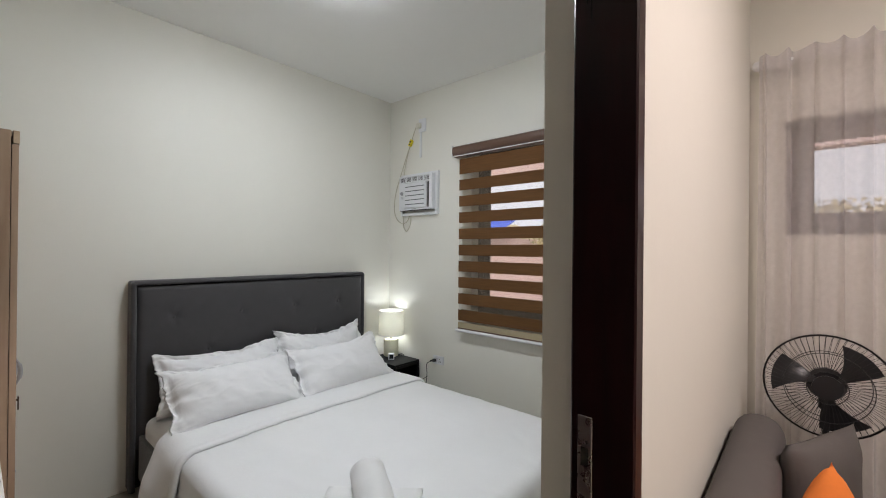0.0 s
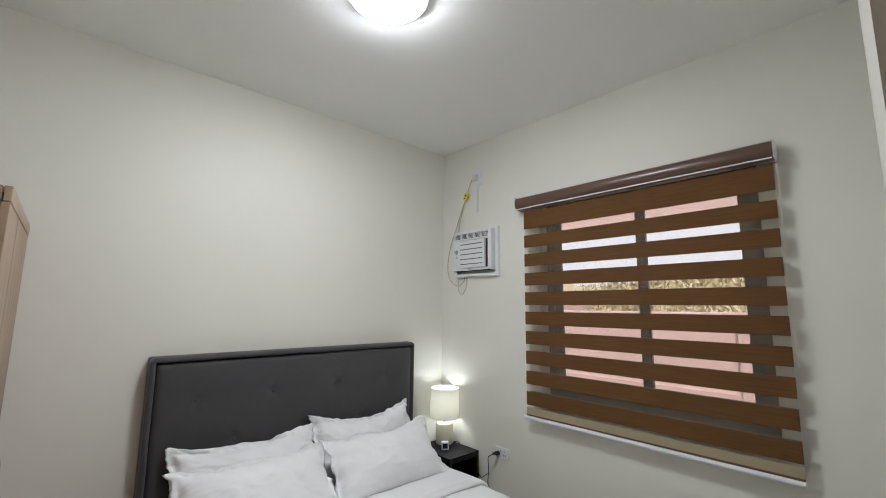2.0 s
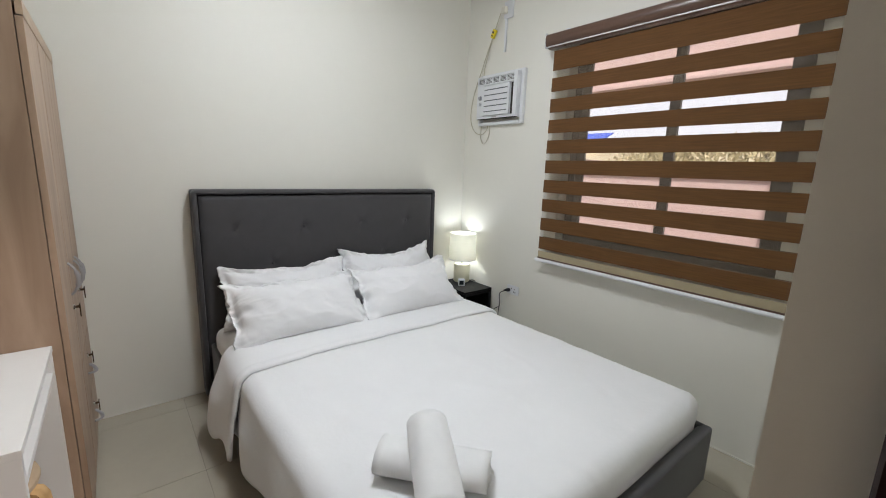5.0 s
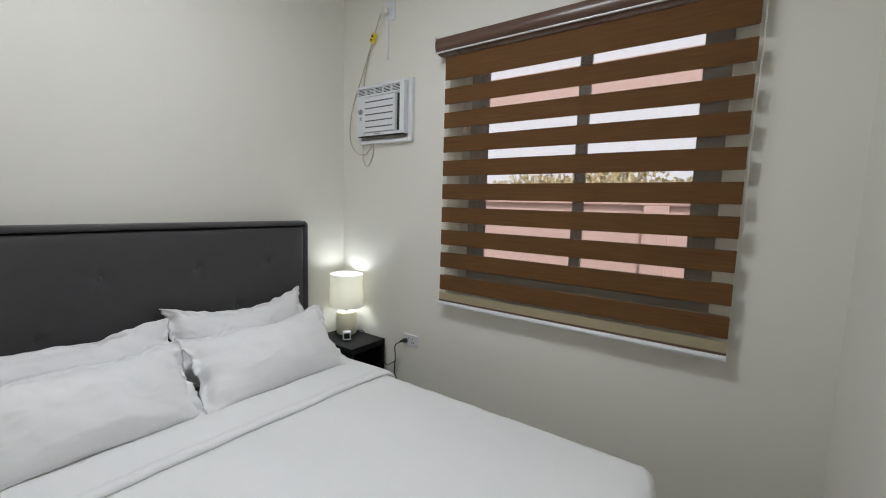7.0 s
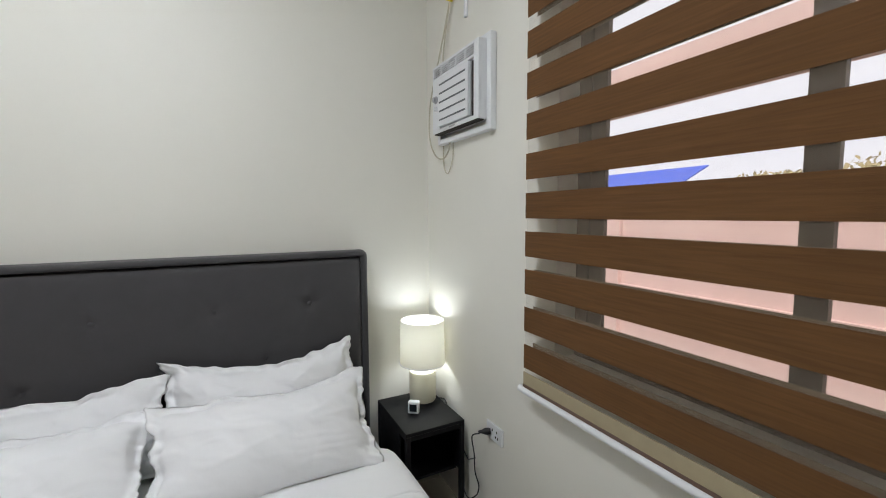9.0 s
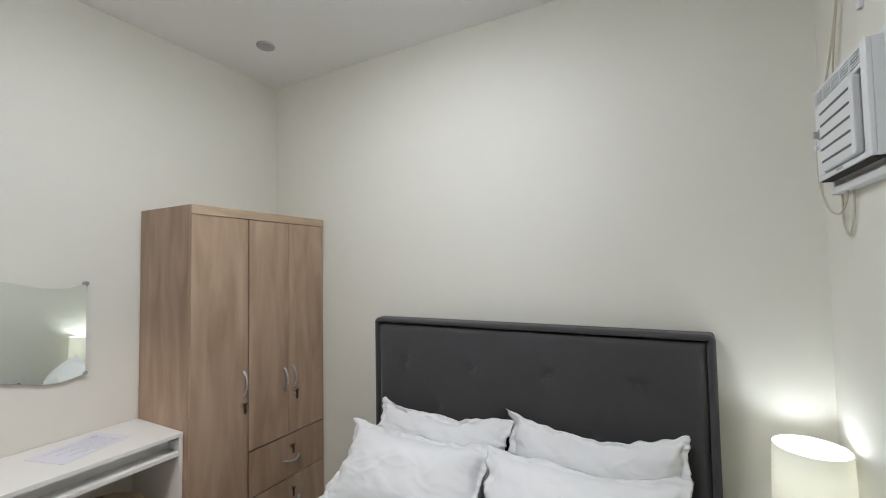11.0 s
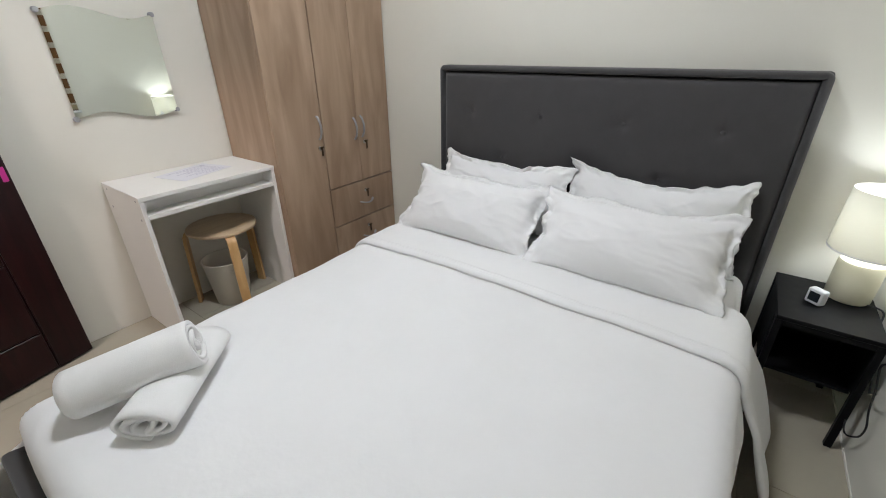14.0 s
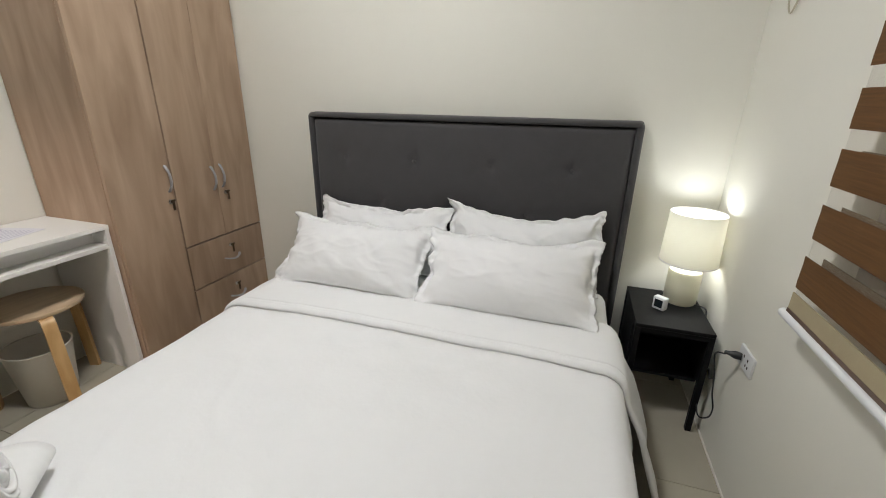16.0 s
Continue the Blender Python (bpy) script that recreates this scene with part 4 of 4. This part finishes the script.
part("bucket", lathe([(0, 0), (0.084, 0), (0.088, 0.004), (0.115, 0.255), (0.119, 0.257), (0.119, 0.262), (0.112, 0.262), (0.085, 0.008), (0, 0.008)], (-1.80, -0.15, 0), 40), BIN_PL, bin_ob, "", 40)

# ---- mirror ----
mirror = thing("wall_mirror", (-1.66, S, 1.02), "frameless wavy-edged wall mirror held by four clips", "mirror")
MX0, MX1 = -1.845, -1.437


def wave(u):
    return 0.020 * math.sin(2 * math.pi * u)


def mirror_body(y0, y1):
    bm = bmesh.new()
    n = 40
    rings = []
    for y in (y0, y1):
        top = [bm.verts.new((MX1 + (MX0 - MX1) * i / n, y, 1.437 + wave(i / n))) for i in range(n + 1)]
        low = [bm.verts.new((MX1 + (MX0 - MX1) * i / n, y, 1.025 + wave(i / n))) for i in range(n + 1)]
        for i in range(n):
            bm.faces.new((top[i], top[i + 1], low[i + 1], low[i]))
        rings.append(top + low[::-1])
    for i in range(len(rings[0])):
        j = (i + 1) % len(rings[0])
        bm.faces.new((rings[0][i], rings[0][j], rings[1][j], rings[1][i]))
    bmesh.ops.recalc_face_normals(bm, faces=bm.faces[:])
    return bm


SKEW = Matrix.Translation((MX1, S, 0)) @ Matrix.Rotation(radians(-1.25), 4, "Z") @ Matrix.Translation((-MX1, -S, 0))
part("glass", turned(mirror_body(S + 0.008, S + 0.013), SKEW), SILVER, mirror, "silvered glass with wavy top and bottom")
part("backing", boxes((MX0 + 0.03, S, 1.06, MX1 - 0.03, S + 0.0078, 1.41)), mat("backing_grey", (0.2, 0.2, 0.2), 0.8), mirror)
for cx in (MX0, MX1):
    for cz in (1.025, 1.437):
        part("clip", turned(lathe([(0.011, 0), (0.011, 0.02), (0.009, 0.024), (0, 0.024)], n=16), Matrix.Translation((cx, S, cz)) @ Matrix.Rotation(-math.pi / 2, 4, "X")), GREY_HANDLE, mirror, "round grey mirror clip", 40)

# ---- living room ----
# out-of-view lamp added for the living room's warm light, its place assumed
hl = thing("unseen_hall_lamp", (1.0, 0.9, H), "unseen round ceiling lamp added to light the living room", "ceiling lamp")
part("rim", lathe([(0.14, 0), (0.172, 0), (0.174, -0.018), (0.166, -0.026), (0.158, -0.026), (0.158, -0.004), (0.14, -0.004)], (1.0, 0.9, H), 40, True), WHITE_PL, hl, "", 40)
part("diffuser", lathe([(0.157, -0.02), (0.156, -0.034), (0.14, -0.046), (0.1, -0.053), (0.05, -0.056), (0, -0.057)], (1.0, 0.9, H), 40), HALL_LED, hl, "glowing opal diffuser", 60)

rod = thing("curtain_rod", (0.6, N - 0.07, 2.3), "white curtain rod with ball finial", "curtain rod")
part("pole", turned(lathe([(0, 0), (0.011, 0), (0.011, 1.75), (0, 1.75)], n=14), Matrix.Translation((-0.15, N - 0.07, 2.305)) @ Matrix.Rotation(math.pi / 2, 4, "Y")), WHITE_PL, rod, "", 40)
part("finial", turned(lathe([(0.008, 0.0), (0.02, -0.008), (0.026, -0.022), (0.02, -0.038), (0.008, -0.046), (0, -0.048)], n=18), Matrix.Translation((-0.15, N - 0.07, 2.305)) @ Matrix.Rotation(math.pi / 2, 4, "Y")), WHITE_PL, rod, "", 60)
part("bracket", boxes((-0.11, N - 0.07, 2.285, -0.095, N, 2.3), (-0.118, N - 0.006, 2.25, -0.087, N, 2.32), bevel=0.002), WHITE_PL, rod)
cur = thing("sheer_curtain", (0.6, N - 0.07, 0.05), "sheer white curtain gathered on its rod", "curtain")


def cur_f(u, v):
    x = -0.175 + 1.715 * u
    amp = 0.012 + 0.022 * (1 - v)
    z = 0.06 + 2.285 * v
    y = N - 0.085 + amp * math.sin(u * 2 * math.pi * 26 + 1.2 * math.sin(u * 17)) + 0.008 * math.sin(u * 61 + 3 * v)
    return Vector((x + 0.01 * math.sin(u * 120 + v), y, z + (0.012 * math.sin(u * 119) if v > 0.99 else 0)))


part("cloth", sheet(cur_f, 380, 14), CURTAIN, cur, "", 180)
part("heading", sheet(lambda u, v: cur_f(u, 0.965 + 0.03 * v) + Vector((0, -0.013, 0)), 380, 1), CURTAIN, cur, "gathered curtain heading", 180)

sofa = thing("sofa", (0.2, 1.45, 0), "grey fabric sofa with rounded backrest against the wall", "sofa")
part("base", boxes((HALL + 0.01, 0.92, 0.06, 0.62, 2.02, 0.3), bevel=0.03, seg=3), SOFA, sofa, "", 60)
part("backrest", boxes((HALL + 0.012, 0.92, 0.3, -0.045, 2.0, 0.8), bevel=0.07, seg=5), SOFA, sofa, "", 60)
part("seat_cushion", boxes((-0.04, 0.94, 0.3, 0.64, 1.45, 0.44), bevel=0.04, seg=4), SOFA, sofa, "", 60)
part("seat_cushion", boxes((-0.04, 1.455, 0.3, 0.64, 2.0, 0.44), bevel=0.04, seg=4), SOFA, sofa, "", 60)
for lx in (-0.15, 0.56):
    for ly in (0.98, 1.95):
        part("leg", lathe([(0.018, 0), (0.024, 0.06), (0, 0.06)], (lx, ly, 0), 12), BLACK_PL, sofa)


def cushion(name, at, size, rot, material, label):
    c = thing(name, at, label, "cushion", "sofa cushions")
    m = Matrix.Translation(at) @ Euler([radians(a) for a in rot]).to_matrix().to_4x4()

    def side(sign):
        def f(u, v):
            s, t = 2 * u - 1, 2 * v - 1
            b = max(0.0, (1 - s ** 4) * (1 - t ** 4)) ** 0.6
            pin = 1 - 0.07 * (1 - (s * t) ** 2)
            return m @ Vector((s * size / 2 * pin, sign * 0.06 * b + 0.004 * noise.noise(Vector((s * 3, t * 3, size))), t * size / 2 * pin))
        return sheet(f, 24, 24)
    bm = merge(side(1), side(-1))
    bmesh.ops.remove_doubles(bm, verts=bm.verts, dist=0.004)
    bmesh.ops.recalc_face_normals(bm, faces=bm.faces[:])
    part("cover", bm, material, c, "", 180)


cushion("cushion", (0.045, 1.78, 0.63), 0.4, (0, 0, 65), SOFA, "grey fabric cushion standing on the sofa seat")
cushion("cushion", (0.055, 1.46, 0.625), 0.34, (0, 45, 70), ORANGE, "orange fabric cushion tipped on its corner")

fan = thing("stand_fan", (0.07, 2.22, 0), "black standing fan with round wire guard", "fan")
FC = Vector((0.07, 2.2, 0.885))
FM = Matrix.Translation(FC) @ Matrix.Rotation(math.pi / 2, 4, "X") @ Matrix.Rotation(radians(-4), 4, "X")
part("base", lathe([(0, 0), (0.17, 0), (0.17, 0.02), (0.15, 0.035), (0.03, 0.05), (0, 0.05)], (0.07, 2.26, 0), 32), BLACK_PL, fan, "", 40)
part("pole", lathe([(0.016, 0.045), (0.016, 0.5), (0.011, 0.5), (0.011, 0.82), (0, 0.82)], (0.07, 2.26, 0), 16), BLACK_PL, fan, "", 40)
part("motor", turned(lathe([(0, -0.14), (0.04, -0.135), (0.06, -0.1), (0.062, -0.05), (0.05, -0.035), (0, -0.035)], n=24), FM), BLACK_PL, fan, "", 40)
part("neck", boxes((0.045, 2.235, 0.78, 0.095, 2.285, 0.84), bevel=0.01, seg=2), BLACK_PL, fan)


def guard(z0, z1, name):
    g = bmesh.new()
    bms = []
    for r, z in ((0.195, 0), (0.13, z0 * 0.8 + z1 * 0.2), (0.06, z1)):
        bms.append(tube([(r * math.cos(2 * math.pi * i / 48), r * math.sin(2 * math.pi * i / 48), z) for i in range(48)], 0.004 if z == 0 else 0.0016, 6, closed=True))
    for i in range(60):
        a = 2 * math.pi * i / 60
        bms.append(tube([(r * math.cos(a + tw), r * math.sin(a + tw), z) for r, z, tw in ((0.195, 0, 0), (0.185, z0 * 0.5, 0.02), (0.13, z0 * 0.8 + z1 * 0.2, 0.06), (0.045, z1, 0.12))], 0.0008, 4))
    g.free()
    return part(name, turned(merge(*bms), FM), BLACK_PL, fan, "", 60)


guard(0.04, 0.05, "front_guard")
guard(-0.04, -0.05, "rear_guard")
part("hub", turned(lathe([(0, 0.05), (0.045, 0.05), (0.045, 0.04), (0.03, 0.02), (0.03, -0.035), (0, -0.035)], n=24), FM), BLACK_PL, fan, "", 40)
for k in range(3):
    a0 = radians(120 * k + 35)

    def blade(u, v):
        r = 0.03 + 0.14 * u
        a = a0 + (v - 0.5) * (0.4 + 0.8 * u * (1 - 0.35 * u)) + 0.25 * u
        return FM @ Vector((r * math.cos(a), r * math.sin(a), 0.02 * (v - 0.5) * 1.6))
    part("blade", thicken(sheet(blade, 10, 8), 0.002), BLACK_PL, fan, "", 60)

# ---- outdoors ----
ground = bmesh.new()
bmesh.ops.create_grid(ground, x_segments=2, y_segments=2, size=600, matrix=Matrix.Translation((0, 0, -0.3)))
structure("ground", ground, GROUND, "dry bare earth around the house", "ground")
haze = bpy.data.materials.new("bright_hazy_sky")
haze.use_nodes = True
hz = haze.node_tree.nodes["Principled BSDF"]
hz.inputs["Base Color"].default_value = (0, 0, 0, 1)
hz.inputs["Emission Color"].default_value = (0.93, 0.92, 1.0, 1)
hz.inputs["Emission Strength"].default_value = 1.05
structure("backdrop", boxes((-160, 90, -0.3, 160, 90.5, 70)), haze, "bright hazy white sky in the distance", "sky")
fence = thing("boundary_wall", (-1.5, 5.6, -0.3), "pink rendered boundary wall outside the windows", "garden wall", kind="structure")
part("wall_body", boxes((-9, 5.5, -0.3, 7, 5.65, 1.38)), PINK_WALL, fence)
part("coping", boxes((-9, 5.45, 1.38, 7, 5.7, 1.44), bevel=0.008), PINK_WALL, fence)
part("ledge", boxes((-9, 5.46, 0.55, 7, 5.5, 0.6)), PINK_WALL, fence)
for px_ in (-7, -4.2, -1.4, 1.4, 4.2):
    part("pier", boxes((px_ - 0.12, 5.44, -0.3, px_ + 0.12, 5.5, 1.38), bevel=0.005), PINK_WALL, fence)
beam = thing("roof_beam", (-1, 5.6, 2.45), "pink rendered roof beam above the boundary wall", "beam", kind="structure")
part("fascia", boxes((-9, 5.5, 2.5, 7, 5.65, 2.95)), PINK_WALL, beam)
part("drip_edge", boxes((-9, 5.46, 2.45, 7, 5.66, 2.5), bevel=0.005), PINK_WALL, beam)
for px_ in (-9.1, 6.9):
    part("post", boxes((px_ - 0.0, 5.46, -0.3, px_ + 0.2, 5.66, 2.45), bevel=0.01), PINK_WALL, beam)
structure("hill", sheet(lambda u, v: Vector((-90 + 180 * u, 32 + 40 * v, -0.3 + 6.6 * math.sin(math.pi * min(1.0, v * 1.1)) * (0.75 + 0.5 * noise.noise(Vector((u * 9, v * 2, 0)))) + 0.5 * noise.noise(Vector((u * 60, v * 12, 3))))), 160, 20), HILL, "low dry hillside in the distance", "hill")
shed = thing("neighbour_shed", (-16, 22, -0.3), "distant shed with blue sheet roof", "shed")
part("wall", boxes((-22, 20, -0.3, -14, 26, 2.2)), PINK_WALL, shed)
part("roof", turned(boxes((-22.5, 0, 0, -13.5, 4, 0.06)), Matrix.Translation((0, 19.6, 2.1)) @ Matrix.Rotation(radians(24), 4, "X")), BLUE, shed, "blue sheet roof")


def clump(seed, x, y, w, h):
    r = random.Random(seed)
    t = thing("tree", (x, y, -0.3), "dry-leaved tree beyond the boundary wall", "tree", "trees beyond the wall")
    part("trunk", lathe([(0.16, 0), (0.11, h * 0.4), (0.05, h * 0.8), (0, h * 0.85)], (x, y, -0.3), 10), GROUND, t, "", 60)
    bm = bmesh.new()
    for i in range(1500):
        a, q = r.uniform(0, 2 * math.pi), r.random() ** 0.5
        zz = r.uniform(0.25, 1.0)
        rad = w * q * (1.1 - 0.7 * abs(zz - 0.55)) * r.uniform(0.7, 1.1)
        p = Vector((x + rad * math.cos(a), y + rad * math.sin(a), -0.3 + h * zz))
        s = r.uniform(0.05, 0.13)
        m = Matrix.Translation(p) @ Euler((r.uniform(0, 6), r.uniform(0, 6), r.uniform(0, 6))).to_matrix().to_4x4()
        vs = [bm.verts.new(m @ Vector(c)) for c in ((-s, -s * 0.5, 0), (s, -s * 0.4, 0.03), (s * 0.7, s * 0.5, 0), (-s * 0.6, s * 0.6, -0.03))]
        bm.faces.new(vs)
    part("crown", bm, LEAF, t)


for i, (x, y, w, h) in enumerate(((-5, 19, 2.2, 3.3), (-2.2, 21, 2.4, 3.0), (1, 20, 2.6, 3.5), (4.5, 19, 2.2, 3.0), (-9, 21, 2.2, 3.2), (8, 22, 2.6, 3.2), (-12.5, 26, 2.6, 3.3))):
    clump(i, x, y, w, h)

# ---- floor tiles ----
T = 0.6
tile_mesh = {}


def floor_tile(x0, y0, x1, y1):
    w, d = round(x1 - x0, 4), round(y1 - y0, 4)
    if (w, d) not in tile_mesh:
        me = bpy.data.meshes.new("tile")
        b = boxes((-w / 2, -d / 2, -0.004, w / 2, d / 2, 0), bevel=0.0008)
        b.to_mesh(me)
        b.free()
        me.materials.append(TILE)
        tile_mesh[(w, d)] = me
    ob = new("tile", tile_mesh[(w, d)])
    ob.location = ((x0 + x1) / 2, (y0 + y1) / 2, 0)
    ob.parent = floor


def lay(x0, y0, x1, y1, ox, oy):
    g = 0.001
    xs = [x0] + [ox + T * i for i in range(-20, 30) if x0 + 0.02 < ox + T * i < x1 - 0.02] + [x1]
    ys = [y0] + [oy + T * i for i in range(-20, 30) if y0 + 0.02 < oy + T * i < y1 - 0.02] + [y1]
    for a, b in zip(xs, xs[1:]):
        for c, d in zip(ys, ys[1:]):
            floor_tile(a + g, c + g, b - g, d - g)


lay(W, S, E, N, -2.19, 2.28)
lay(E, FARS, FARX, N, 0.21, 2.28)
